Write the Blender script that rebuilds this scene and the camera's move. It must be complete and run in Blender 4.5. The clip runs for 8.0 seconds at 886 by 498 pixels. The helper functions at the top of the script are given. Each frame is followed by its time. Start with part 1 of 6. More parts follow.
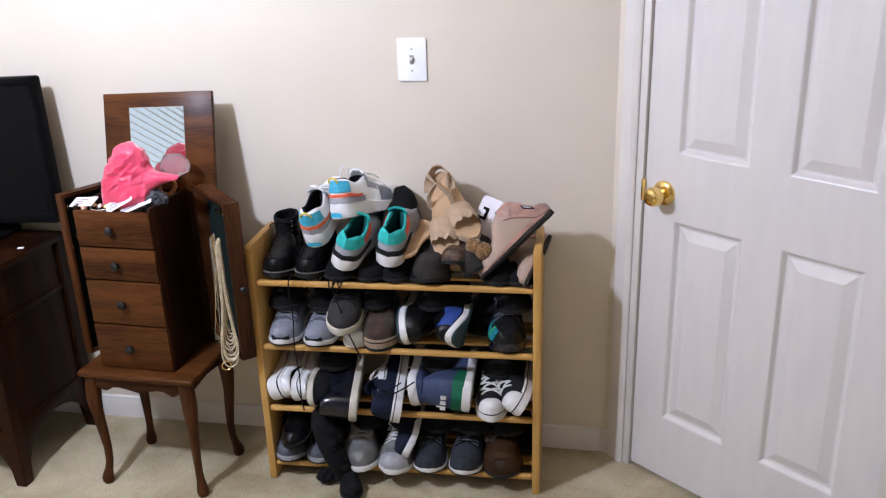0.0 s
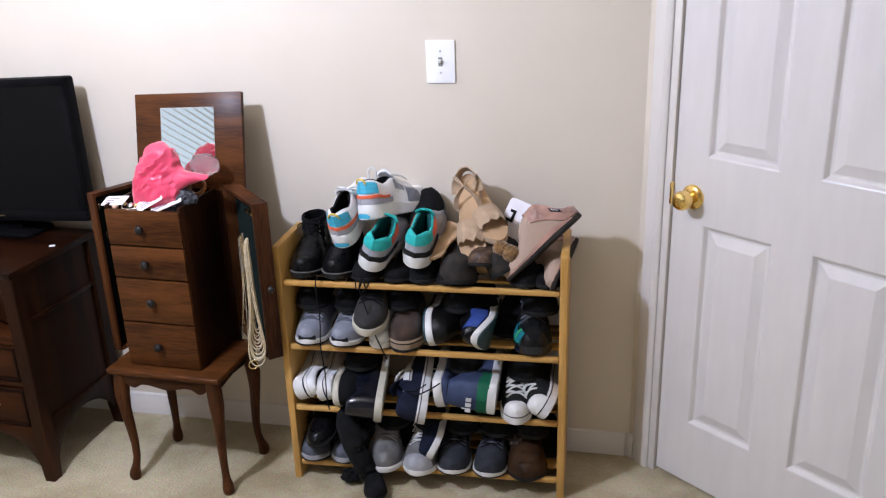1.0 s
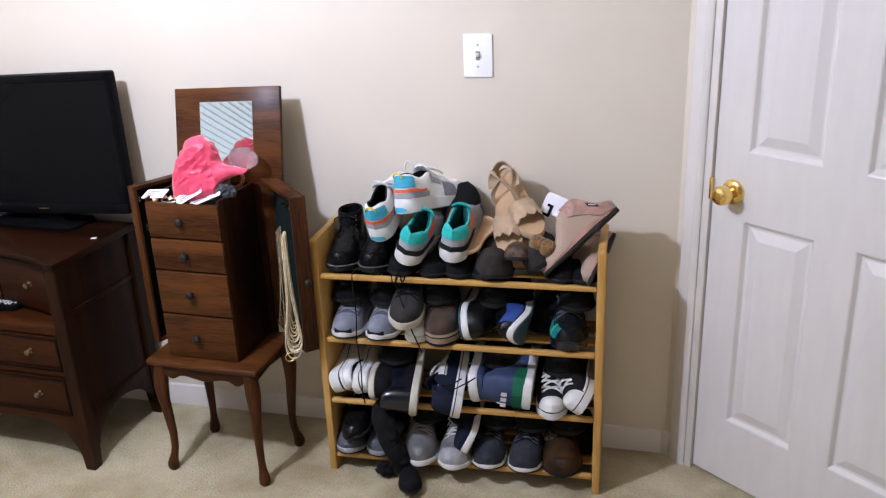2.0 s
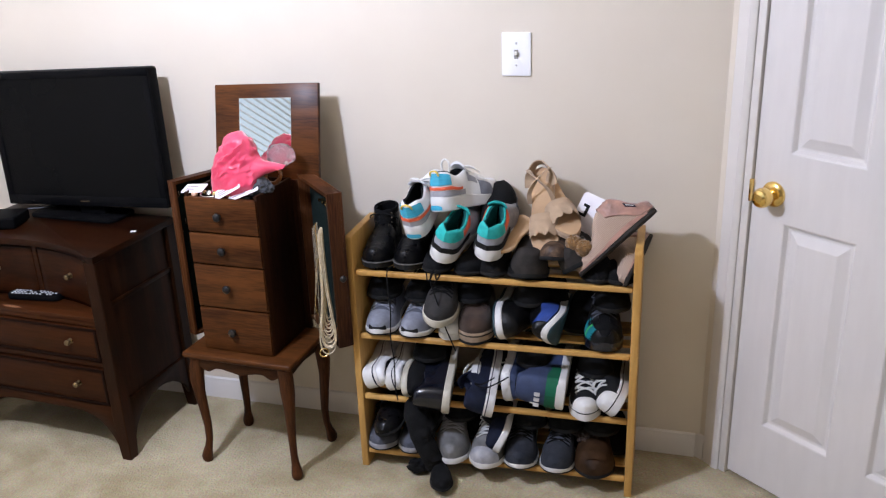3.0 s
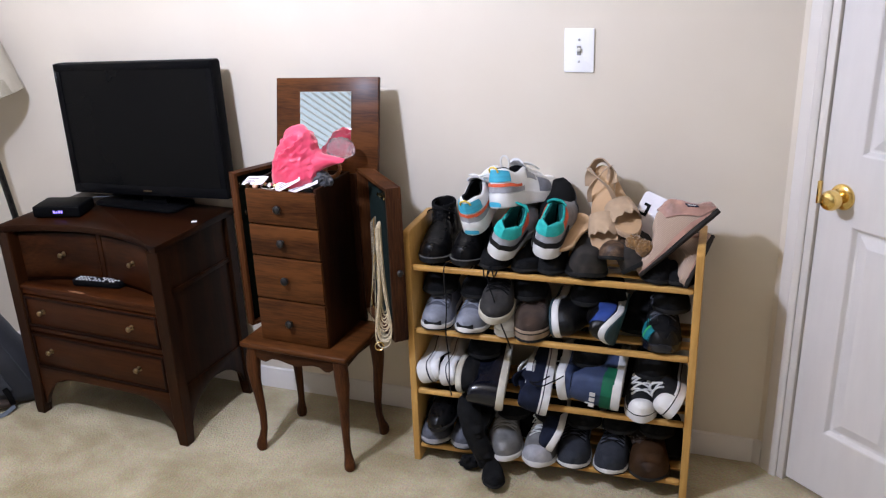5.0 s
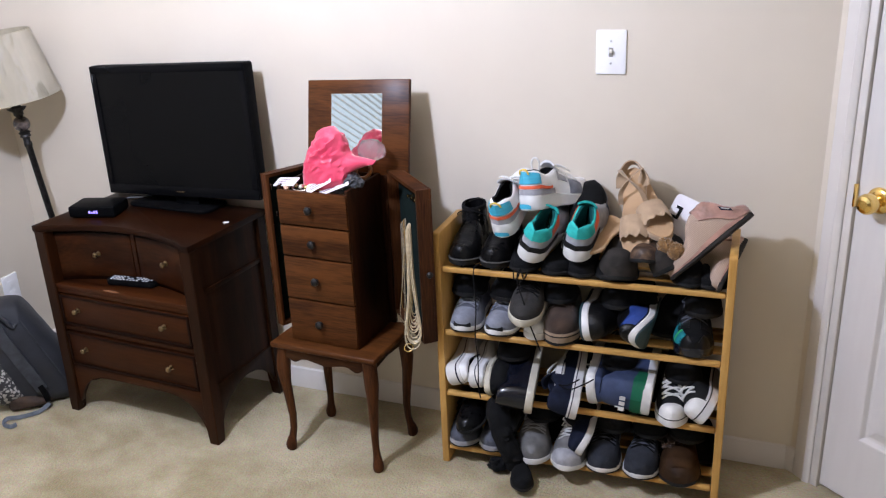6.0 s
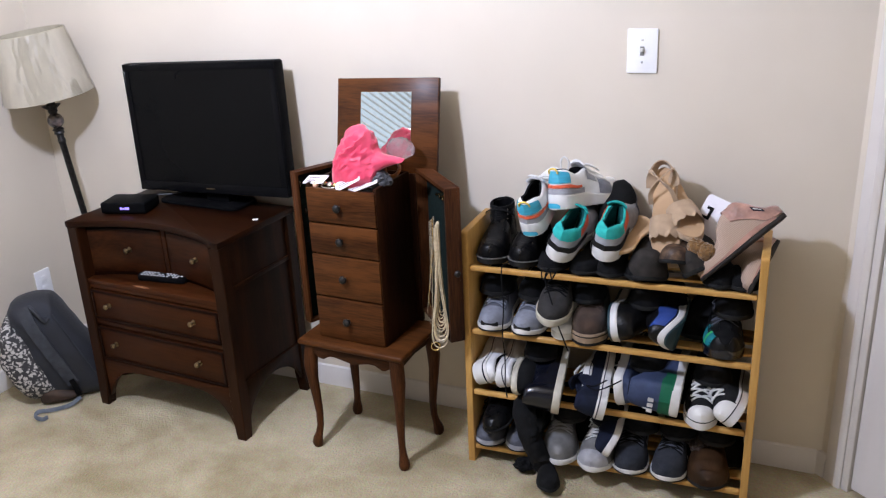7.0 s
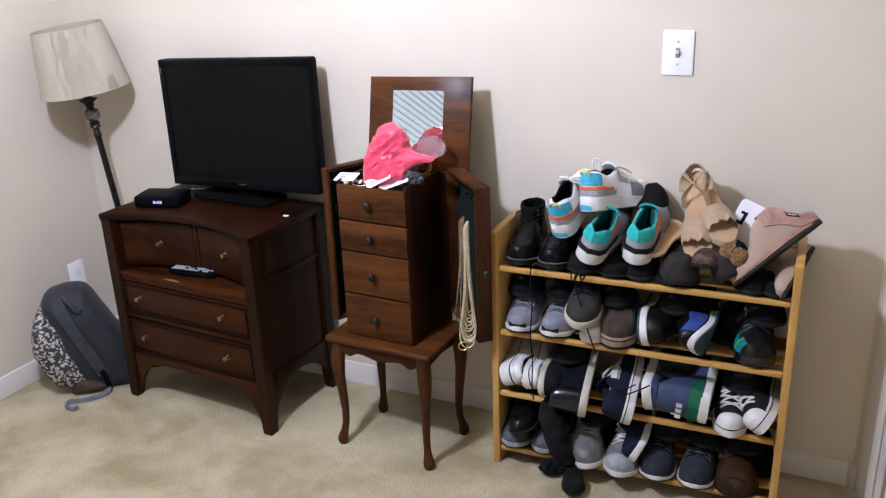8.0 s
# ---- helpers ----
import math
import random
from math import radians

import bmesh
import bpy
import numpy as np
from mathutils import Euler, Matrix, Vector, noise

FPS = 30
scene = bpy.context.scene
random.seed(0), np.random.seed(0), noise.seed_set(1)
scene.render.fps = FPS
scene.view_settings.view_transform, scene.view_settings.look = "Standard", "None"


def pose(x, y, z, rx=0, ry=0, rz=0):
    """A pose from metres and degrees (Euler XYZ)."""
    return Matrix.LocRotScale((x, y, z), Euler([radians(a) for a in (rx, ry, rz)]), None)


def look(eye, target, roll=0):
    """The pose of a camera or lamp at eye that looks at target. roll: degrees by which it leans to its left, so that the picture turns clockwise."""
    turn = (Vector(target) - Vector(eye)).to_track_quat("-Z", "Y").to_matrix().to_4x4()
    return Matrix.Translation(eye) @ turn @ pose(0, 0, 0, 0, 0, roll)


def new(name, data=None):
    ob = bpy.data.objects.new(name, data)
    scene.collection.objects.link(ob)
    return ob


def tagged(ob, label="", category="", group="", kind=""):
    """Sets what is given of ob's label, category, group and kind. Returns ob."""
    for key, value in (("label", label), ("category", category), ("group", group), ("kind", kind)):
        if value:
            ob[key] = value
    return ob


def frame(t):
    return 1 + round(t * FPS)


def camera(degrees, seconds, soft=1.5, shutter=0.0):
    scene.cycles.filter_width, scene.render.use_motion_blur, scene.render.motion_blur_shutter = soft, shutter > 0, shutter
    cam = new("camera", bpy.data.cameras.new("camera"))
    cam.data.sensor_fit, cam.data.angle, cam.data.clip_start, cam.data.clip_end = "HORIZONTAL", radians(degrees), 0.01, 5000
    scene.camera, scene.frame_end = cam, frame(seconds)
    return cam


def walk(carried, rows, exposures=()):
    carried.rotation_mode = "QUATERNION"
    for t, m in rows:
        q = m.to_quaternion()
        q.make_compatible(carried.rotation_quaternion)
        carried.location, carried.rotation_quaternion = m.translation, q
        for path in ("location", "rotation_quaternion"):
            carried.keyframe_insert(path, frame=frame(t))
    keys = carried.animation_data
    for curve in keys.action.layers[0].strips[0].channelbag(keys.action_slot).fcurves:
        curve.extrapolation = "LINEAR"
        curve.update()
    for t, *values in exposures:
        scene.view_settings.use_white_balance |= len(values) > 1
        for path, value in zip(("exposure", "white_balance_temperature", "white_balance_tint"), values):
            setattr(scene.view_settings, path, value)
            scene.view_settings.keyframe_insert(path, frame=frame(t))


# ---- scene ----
cam = camera(54.6, 8.0, soft=1.25)
PATH = [
    (0, (0.5601, -0.0826, 1.5772), (0.2069, 1.7558, 0.8732), -1.92),
    (0.5, (0.5539, -0.0871, 1.5768), (0.1786, 1.7484, 0.8767), -1.89),
    (1, (0.5473, -0.0884, 1.5764), (0.1439, 1.7424, 0.8798), -1.88),
    (1.5, (0.5414, -0.0901, 1.5762), (0.1100, 1.7333, 0.8769), -2.02),
    (2, (0.5345, -0.0913, 1.5727), (0.0599, 1.7198, 0.8691), -2.34),
    (3.5, (0.5147, -0.0984, 1.5697), (-0.0533, 1.6859, 0.8672), -2.01),
    (4, (0.5033, -0.0993, 1.5728), (-0.0858, 1.6765, 0.8660), -1.97),
    (4.5, (0.4950, -0.0977, 1.5749), (-0.1190, 1.6677, 0.8635), -2.02),
    (6, (0.4888, -0.0982, 1.5757), (-0.2204, 1.6336, 0.8700), -2.54),
    (6.5, (0.4856, -0.1010, 1.5736), (-0.2482, 1.6215, 0.8705), -2.70),
    (7, (0.4817, -0.1004, 1.5715), (-0.2824, 1.6090, 0.8684), -2.66),
    (7.5, (0.4789, -0.1000, 1.5694), (-0.3121, 1.5975, 0.8676), -2.35),
    (8, (0.4768, -0.0992, 1.5645), (-0.3470, 1.5845, 0.8671), -2.16),
]
walk(cam, [(t, look(eye, target, roll)) for t, eye, target, roll in PATH])

# ---- light ----
world = bpy.data.worlds.new("world")
scene.world = world
world.use_nodes = True
wn = world.node_tree.nodes
sky = wn.new("ShaderNodeTexSky")
sky.sky_type = "NISHITA"
sky.sun_disc = False
sky.air_density, sky.dust_density = 0.6, 5.0
sky.sun_elevation = radians(40)
sky.sun_rotation = radians(100)
wn["Background"].inputs[1].default_value = 0.12
world.node_tree.links.new(sky.outputs[0], wn["Background"].inputs[0])


def area_lamp(name, m, size_x, size_y, power, colour):
    data = bpy.data.lights.new(name, "AREA")
    data.shape, data.size, data.size_y = "RECTANGLE", size_x, size_y
    data.energy, data.color = power, colour
    ob = new(name, data)
    ob.matrix_world = m
    return ob


# daylight in the window opening of the left wall, behind its blinds
WIN_Y0, WIN_Y1, WIN_Z0, WIN_Z1 = -1.60, 0.12, 0.95, 2.32
area_lamp("window_daylight", look((-2.40, (WIN_Y0 + WIN_Y1) / 2, (WIN_Z0 + WIN_Z1) / 2), (0, (WIN_Y0 + WIN_Y1) / 2, (WIN_Z0 + WIN_Z1) / 2 - 0.1)),
          WIN_Y1 - WIN_Y0, WIN_Z1 - WIN_Z0, 4.2, (0.90, 1.00, 1.04))
# the room's ceiling light, just above the view: it throws the crisp shadows on the long wall
bulb = bpy.data.lights.new("ceiling_light", "POINT")
bulb.energy, bulb.color, bulb.shadow_soft_size = 114, (0.880, 0.982, 1.350), 0.06
new("ceiling_light", bulb).location = (-0.88, 0.85, 2.08)
scene.view_settings.exposure = 0.0


# ---- materials ----
def material(name, rough=0.6, metal=0.0):
    m = bpy.data.materials.new(name)
    m.use_nodes = True
    b = m.node_tree.nodes["Principled BSDF"]
    b.inputs["Roughness"].default_value = rough
    b.inputs["Metallic"].default_value = metal
    return m, m.node_tree, b


def surface(name, dark, light, scale=20.0, rough=0.6, bump=0.1, bump_scale=200.0, metal=0.0, stretch=(1, 1, 1), sheen=0.0, coat=0.0,
            bump_distance=0.002, spec=0.5, detail=5.0, low=0.35, high=0.65, rough_var=0.12):
    """Two colours mixed by a noise at two scales, with uneven gloss and fine relief."""
    m, tree, b = material(name, rough, metal)
    n, link = tree.nodes, tree.links
    co = n.new("ShaderNodeTexCoord")
    mp = n.new("ShaderNodeMapping")
    mp.inputs["Scale"].default_value = stretch
    link.new(co.outputs["Object"], mp.inputs[0])
    a = n.new("ShaderNodeTexNoise")
    a.inputs["Scale"].default_value = scale
    a.inputs["Detail"].default_value = detail
    link.new(mp.outputs[0], a.inputs[0])
    ramp = n.new("ShaderNodeValToRGB")
    ramp.color_ramp.elements[0].position, ramp.color_ramp.elements[1].position = low, high
    ramp.color_ramp.elements[0].color = (*dark, 1)
    ramp.color_ramp.elements[1].color = (*light, 1)
    link.new(a.outputs[0], ramp.inputs[0])
    link.new(ramp.outputs[0], b.inputs["Base Color"])
    r = n.new("ShaderNodeMapRange")
    r.inputs[3].default_value, r.inputs[4].default_value = max(0.02, rough - rough_var), min(1.0, rough + rough_var)
    link.new(a.outputs[0], r.inputs[0])
    link.new(r.outputs[0], b.inputs["Roughness"])
    if bump:
        f = n.new("ShaderNodeTexNoise")
        f.inputs["Scale"].default_value = bump_scale
        f.inputs["Detail"].default_value = 4
        link.new(mp.outputs[0], f.inputs[0])
        bp = n.new("ShaderNodeBump")
        bp.inputs["Strength"].default_value, bp.inputs["Distance"].default_value = bump, bump_distance
        link.new(f.outputs[0], bp.inputs["Height"])
        link.new(bp.outputs[0], b.inputs["Normal"])
    b.inputs["Sheen Weight"].default_value = sheen
    b.inputs["Specular IOR Level"].default_value = spec
    b.inputs["Coat Weight"].default_value = coat
    b.inputs["Coat Roughness"].default_value = 0.15
    return m


def wood(name, dark, light, along="z", rough=0.35, coat=0.1, rings=14.0, strength=1.0, spec=0.10):
    """Grain lines that run along one axis, with pores and broad colour drift."""
    m, tree, b = material(name, rough)
    n, link = tree.nodes, tree.links
    co = n.new("ShaderNodeTexCoord")
    mp = n.new("ShaderNodeMapping")
    k = {"x": (0.09, 1, 1), "y": (1, 0.09, 1), "z": (1, 1, 0.09)}[along]
    mp.inputs["Scale"].default_value = k
    link.new(co.outputs["Object"], mp.inputs[0])
    a = n.new("ShaderNodeTexNoise")
    a.inputs["Scale"].default_value, a.inputs["Detail"].default_value, a.inputs["Distortion"].default_value = rings, 6, 0.9
    link.new(mp.outputs[0], a.inputs[0])
    fine = n.new("ShaderNodeTexNoise")
    fine.inputs["Scale"].default_value, fine.inputs["Detail"].default_value = rings * 16, 3
    link.new(mp.outputs[0], fine.inputs[0])
    ramp = n.new("ShaderNodeValToRGB")
    e = ramp.color_ramp.elements
    e[0].position, e[1].position = 0.33, 0.66
    e[0].color, e[1].color = (*dark, 1), (*light, 1)
    mix = n.new("ShaderNodeMath")
    mix.operation = "MULTIPLY_ADD"
    mix.inputs[1].default_value = 0.35 * strength
    link.new(fine.outputs[0], mix.inputs[0])
    sub = n.new("ShaderNodeMath")
    sub.operation = "SUBTRACT"
    sub.inputs[1].default_value = 0.175 * strength
    link.new(a.outputs[0], sub.inputs[0])
    link.new(sub.outputs[0], mix.inputs[2])
    link.new(mix.outputs[0], ramp.inputs[0])
    link.new(ramp.outputs[0], b.inputs["Base Color"])
    bp = n.new("ShaderNodeBump")
    bp.inputs["Strength"].default_value, bp.inputs["Distance"].default_value = 0.12, 0.001
    link.new(fine.outputs[0], bp.inputs["Height"])
    link.new(bp.outputs[0], b.inputs["Normal"])
    b.inputs["Coat Weight"].default_value, b.inputs["Coat Roughness"].default_value = coat, 0.25
    b.inputs["Specular IOR Level"].default_value = spec
    return m


M_WALL = surface("wall_paint", (0.640, 0.575, 0.476), (0.670, 0.605, 0.504), 3.0, 0.55, 0.25, 260, rough_var=0.05, bump_distance=0.001)
# cream tint on the unseen ceiling, so its bounce warms the shadows
M_CEIL = surface("ceiling_warm_bounce", (0.660, 0.570, 0.425), (0.690, 0.600, 0.452), 4, 0.9, 0.3, 160)
M_TRIM = surface("trim_paint", (0.64, 0.605, 0.565), (0.68, 0.645, 0.605), 6, 0.38, 0.08, 90, rough_var=0.06)
M_DOOR = surface("door_paint", (0.650, 0.620, 0.598), (0.680, 0.650, 0.628), 5, 0.36, 0.15, 40, stretch=(6, 6, 1), rough_var=0.05)
M_OAK = wood("pine_varnished", (0.42, 0.222, 0.058), (0.60, 0.355, 0.112), "z", 0.38, 0.15, 9)
M_OAKX = wood("pine_varnished_rail", (0.42, 0.222, 0.058), (0.62, 0.370, 0.120), "x", 0.38, 0.15, 9)
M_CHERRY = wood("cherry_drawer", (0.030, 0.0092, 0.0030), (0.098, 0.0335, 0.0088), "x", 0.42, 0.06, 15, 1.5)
# darker copy of the cherry: shade on the chest's side put into the colour
M_CHERRYZ_SHADED = wood("cherry_side_shaded", (0.0082, 0.0027, 0.0012), (0.0326, 0.0112, 0.0041), "z", 0.42, 0.06, 15, 1.5)
M_CHERRYDOOR = wood("cherry_door", (0.022, 0.0068, 0.0027), (0.085, 0.0290, 0.0092), "z", 0.42, 0.06, 15, 1.5)
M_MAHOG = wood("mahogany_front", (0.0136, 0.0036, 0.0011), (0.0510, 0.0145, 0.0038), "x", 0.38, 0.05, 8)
# front mahogany darkened for posts, sides and top; their dim light is painted in
M_MAHOGZ_SHADED = wood("mahogany_post_shaded", (0.0078, 0.0024, 0.0008), (0.0290, 0.0088, 0.0026), "z", 0.38, 0.05, 8)
M_MAHOGTOP_DIM = wood("mahogany_top_dim", (0.0072, 0.0020, 0.0007), (0.0217, 0.0064, 0.0020), "x", 0.38, 0.05, 8)
M_MAHOGDK = surface("mahogany_groove", (0.008, 0.0026, 0.0013), (0.013, 0.0042, 0.002), 30, 0.5, spec=0.08)
M_BRASS = surface("polished_brass", (0.86, 0.58, 0.18), (0.95, 0.70, 0.28), 12, 0.16, 0.02, 60, metal=1.0, rough_var=0.05)
M_PULL = surface("aged_brass", (0.22, 0.16, 0.09), (0.34, 0.26, 0.15), 60, 0.3, 0.05, 200, metal=1.0)
M_IRON = surface("blackened_iron", (0.012, 0.011, 0.010), (0.035, 0.032, 0.03), 80, 0.45, 0.2, 300, metal=0.6)
M_BLACKPL = surface("black_plastic", (0.0028, 0.0028, 0.0031), (0.005, 0.005, 0.0054), 40, 0.42, 0.05, 500, rough_var=0.06, spec=0.03)
M_SCREEN = surface("screen_glass", (0.0028, 0.0029, 0.0031), (0.0036, 0.0037, 0.0039), 3, 0.26, 0, rough_var=0.03, spec=0.07)
M_WHITEPL = surface("white_plastic", (0.84, 0.84, 0.85), (0.88, 0.88, 0.89), 20, 0.35, 0.02, 100, rough_var=0.04)
M_STEEL = surface("steel", (0.45, 0.45, 0.46), (0.6, 0.6, 0.6), 60, 0.3, 0.05, 300, metal=1.0)
M_DARKGAP = surface("shadow_gap", (0.01, 0.009, 0.008), (0.015, 0.013, 0.012), 30, 0.9)


def carpet_material():
    m, tree, b = material("beige_carpet", 0.95)
    n, link = tree.nodes, tree.links
    co = n.new("ShaderNodeTexCoord")
    big = n.new("ShaderNodeTexNoise")
    big.inputs["Scale"].default_value, big.inputs["Detail"].default_value, big.inputs["Distortion"].default_value = 2.9, 6, 0.25
    big.inputs["Roughness"].default_value = 0.58
    mp = n.new("ShaderNodeMapping")
    mp.inputs["Scale"].default_value = (1.0, 1.25, 1.0)
    mp.inputs["Rotation"].default_value = (0, 0, 0.6)
    link.new(co.outputs["Object"], mp.inputs[0])
    link.new(mp.outputs[0], big.inputs[0])
    ramp = n.new("ShaderNodeValToRGB")
    e = ramp.color_ramp.elements
    e[0].position, e[1].position = 0.37, 0.62
    e[0].color, e[1].color = (0.285, 0.230, 0.122, 1), (0.480, 0.418, 0.274, 1)
    link.new(big.outputs[0], ramp.inputs[0])
    pile = n.new("ShaderNodeTexNoise")
    pile.inputs["Scale"].default_value, pile.inputs["Detail"].default_value = 130, 5
    link.new(co.outputs["Object"], pile.inputs[0])
    mul = n.new("ShaderNodeMix")
    mul.data_type, mul.blend_type = "RGBA", "OVERLAY"
    mul.inputs[0].default_value = 0.35
    link.new(ramp.outputs[0], mul.inputs[6])
    link.new(pile.outputs[1], mul.inputs[7])
    link.new(mul.outputs[2], b.inputs["Base Color"])
    bp = n.new("ShaderNodeBump")
    bp.inputs["Strength"].default_value, bp.inputs["Distance"].default_value = 0.7, 0.006
    add = n.new("ShaderNodeMath")
    add.operation = "MULTIPLY_ADD"
    add.inputs[1].default_value = 0.04
    link.new(big.outputs[0], add.inputs[0])
    link.new(pile.outputs[0], add.inputs[2])
    link.new(add.outputs[0], bp.inputs["Height"])
    link.new(bp.outputs[0], b.inputs["Normal"])
    b.inputs["Sheen Weight"].default_value = 0.25
    return m


M_CARPET = carpet_material()


# ---- mesh helpers ----
def finish(ob, bm, mat, smooth=True):
    bmesh.ops.recalc_face_normals(bm, faces=bm.faces)
    me = bpy.data.meshes.new(ob if isinstance(ob, str) else ob.name)
    bm.to_mesh(me)
    bm.free()
    me.materials.append(mat)
    if smooth:
        me.polygons.foreach_set("use_smooth", [True] * len(me.polygons))
        me.set_sharp_from_angle(angle=radians(38))
    return me


def part(name, bm, mat, parent, label="", smooth=True):
    ob = new(name, finish(name, bm, mat, smooth))
    ob.parent = parent
    if label:
        tagged(ob, label)
    return ob


def solid(name, bm, mat, label="", category="", group="", kind="", m=None, smooth=True):
    ob = new(name, finish(name, bm, mat, smooth))
    if m is not None:
        ob.matrix_world = m
    return tagged(ob, label, category, group, kind)


def thing(name, m, label, category, group="", kind=""):
    ob = new(name)
    ob.empty_display_size = 0.05
    ob.matrix_world = m
    return tagged(ob, label, category, group, kind)


def box(x0, x1, y0, y1, z0, z1, bevel=0.0, segs=2, bm=None):
    """A block, with rounded edges where bevel is given; into bm where one is given."""
    b = bmesh.new()
    bmesh.ops.create_cube(b, size=1)
    for v in b.verts:
        v.co = Vector(((x0 + x1) / 2 + v.co.x * (x1 - x0), (y0 + y1) / 2 + v.co.y * (y1 - y0), (z0 + z1) / 2 + v.co.z * (z1 - z0)))
    if bevel:
        bmesh.ops.bevel(b, geom=b.edges[:] + b.verts[:], offset=bevel, segments=segs, profile=0.5, affect="EDGES")
    return join(bm, b)


def join(bm, b, m=None):
    if m is not None:
        b.transform(m)
    if bm is None:
        return b
    tmp = bpy.data.meshes.new("tmp")
    b.to_mesh(tmp)
    b.free()
    bm.from_mesh(tmp)
    bpy.data.meshes.remove(tmp)
    return bm


def loft(rings, cap=True, closed=True, bm=None):
    """Skin over rings of equally many points."""
    b = bmesh.new()
    rows = [[b.verts.new(p) for p in r] for r in rings]
    n = len(rings[0])
    for r0, r1 in zip(rows, rows[1:]):
        for i in range(n if closed else n - 1):
            j = (i + 1) % n
            b.faces.new((r0[i], r0[j], r1[j], r1[i]))
    if cap and closed:
        b.faces.new(rows[0])
        b.faces.new(rows[-1])
    bmesh.ops.remove_doubles(b, verts=b.verts, dist=1e-5)
    return join(bm, b)


def circle(r, z, n=24, cx=0.0, cy=0.0, ry=None):
    ry = r if ry is None else ry
    return [Vector((cx + r * math.cos(2 * math.pi * i / n), cy + ry * math.sin(2 * math.pi * i / n), z)) for i in range(n)]


def lathe(profile, n=24, cx=0.0, cy=0.0, cap=True, bm=None):
    """A turned body from (radius, height) pairs."""
    return loft([circle(max(r, 1e-4), z, n, cx, cy) for r, z in profile], cap, True, bm)


def tube(points, r, n=8, bm=None, closed=False):
    """A round cord along points; r may be a list."""
    pts = [Vector(p) for p in points]
    rings = []
    up = Vector((0.13, 0.31, 1)).normalized()
    for i, p in enumerate(pts):
        if closed:
            d = pts[(i + 1) % len(pts)] - pts[i - 1]
        else:
            d = pts[min(i + 1, len(pts) - 1)] - pts[max(i - 1, 0)]
        d.normalize()
        a = d.cross(up)
        if a.length < 0.05:
            a = d.cross(Vector((1, 0, 0)))
        a.normalize()
        c = d.cross(a)
        rr = r[i] if isinstance(r, (list, tuple)) else r
        rings.append([p + rr * (math.cos(2 * math.pi * k / n) * a + math.sin(2 * math.pi * k / n) * c) for k in range(n)])
    if closed:
        rings.append(rings[0])
    return loft(rings, not closed, True, bm)


def smooth_path(points, steps=6):
    """Catmull-Rom through the points."""
    p = [Vector(q) for q in points]
    p = [2 * p[0] - p[1]] + p + [2 * p[-1] - p[-2]]
    out = []
    for i in range(1, len(p) - 2):
        for s in range(steps):
            t = s / steps
            a, b, c, d = p[i - 1:i + 3]
            out.append(0.5 * (2 * b + (c - a) * t + (2 * a - 5 * b + 4 * c - d) * t * t + (3 * b - a - 3 * c + d) * t ** 3))
    out.append(p[-2])
    return out


def prism(outline, depth0, depth1, axis="y", bevel=0.0, bm=None):
    """An outline (pairs) pushed along an axis: pairs are (x, z) for y, (x, y) for z, (y, z) for x."""
    b = bmesh.new()

    def at(p, d):
        return {"y": (p[0], d, p[1]), "z": (p[0], p[1], d), "x": (d, p[0], p[1])}[axis]
    lo = [b.verts.new(at(p, depth0)) for p in outline]
    hi = [b.verts.new(at(p, depth1)) for p in outline]
    n = len(outline)
    b.faces.new(lo)
    b.faces.new(hi)
    for i in range(n):
        b.faces.new((lo[i], lo[(i + 1) % n], hi[(i + 1) % n], hi[i]))
    bmesh.ops.recalc_face_normals(b, faces=b.faces)
    if bevel:
        es = [e for e in b.edges if len(e.link_faces) == 2 and e.calc_face_angle(0) > 0.5]
        bmesh.ops.bevel(b, geom=es, offset=bevel, segments=2, profile=0.5, affect="EDGES", clamp_overlap=True)
    return join(bm, b)


def rounded(x0, x1, z0, z1, r, n=6):
    out = []
    for cx, cz, a0 in ((x1 - r, z1 - r, 0), (x0 + r, z1 - r, 90), (x0 + r, z0 + r, 180), (x1 - r, z0 + r, 270)):
        for i in range(n + 1):
            a = radians(a0 + 90 * i / n)
            out.append((cx + r * math.cos(a), cz + r * math.sin(a)))
    return out


# ---- the room ----
WALL_Y, LEFT_X, RIGHT_X, BACK_Y, CEIL_Z = 2.30, -2.24, 1.75, -3.60, 2.44
CORNER_X = 0.592
DOOR_RZ = -39.0
DOOR_AT = (0.6700, 2.2385)
du, dv = math.cos(radians(DOOR_RZ)), math.sin(radians(DOOR_RZ))
DOOR_U0, DOOR_U1, DOOR_H = 0.016, 0.727, 2.03
T = 0.12

floor = bmesh.new()
bmesh.ops.create_grid(floor, x_segments=8, y_segments=8, size=0.5)
floor.transform(Matrix.Translation(((LEFT_X + RIGHT_X) / 2, (BACK_Y + WALL_Y) / 2, 0)) @ Matrix.Diagonal((RIGHT_X - LEFT_X + T, WALL_Y - BACK_Y + T, 1, 1)))
solid("floor", floor, M_CARPET, "beige cut-pile carpet with brushed lighter and darker swaths", "carpet", kind="structure")
solid("ceiling", box(LEFT_X - T, RIGHT_X + T, BACK_Y - T, WALL_Y + T, CEIL_Z, CEIL_Z + 0.1), M_CEIL, "plain unseen ceiling, tinted cream to warm the bounced light", "ceiling", kind="structure")
solid("wall_north", box(LEFT_X - T, CORNER_X + 0.05, WALL_Y, WALL_Y + T, 0, CEIL_Z), M_WALL, "off-white painted bedroom wall", "wall", kind="structure")
solid("wall_south", box(LEFT_X - T, RIGHT_X + T, BACK_Y - T, BACK_Y, 0, CEIL_Z), M_WALL, "off-white painted bedroom wall", "wall", kind="structure")
w = bmesh.new()
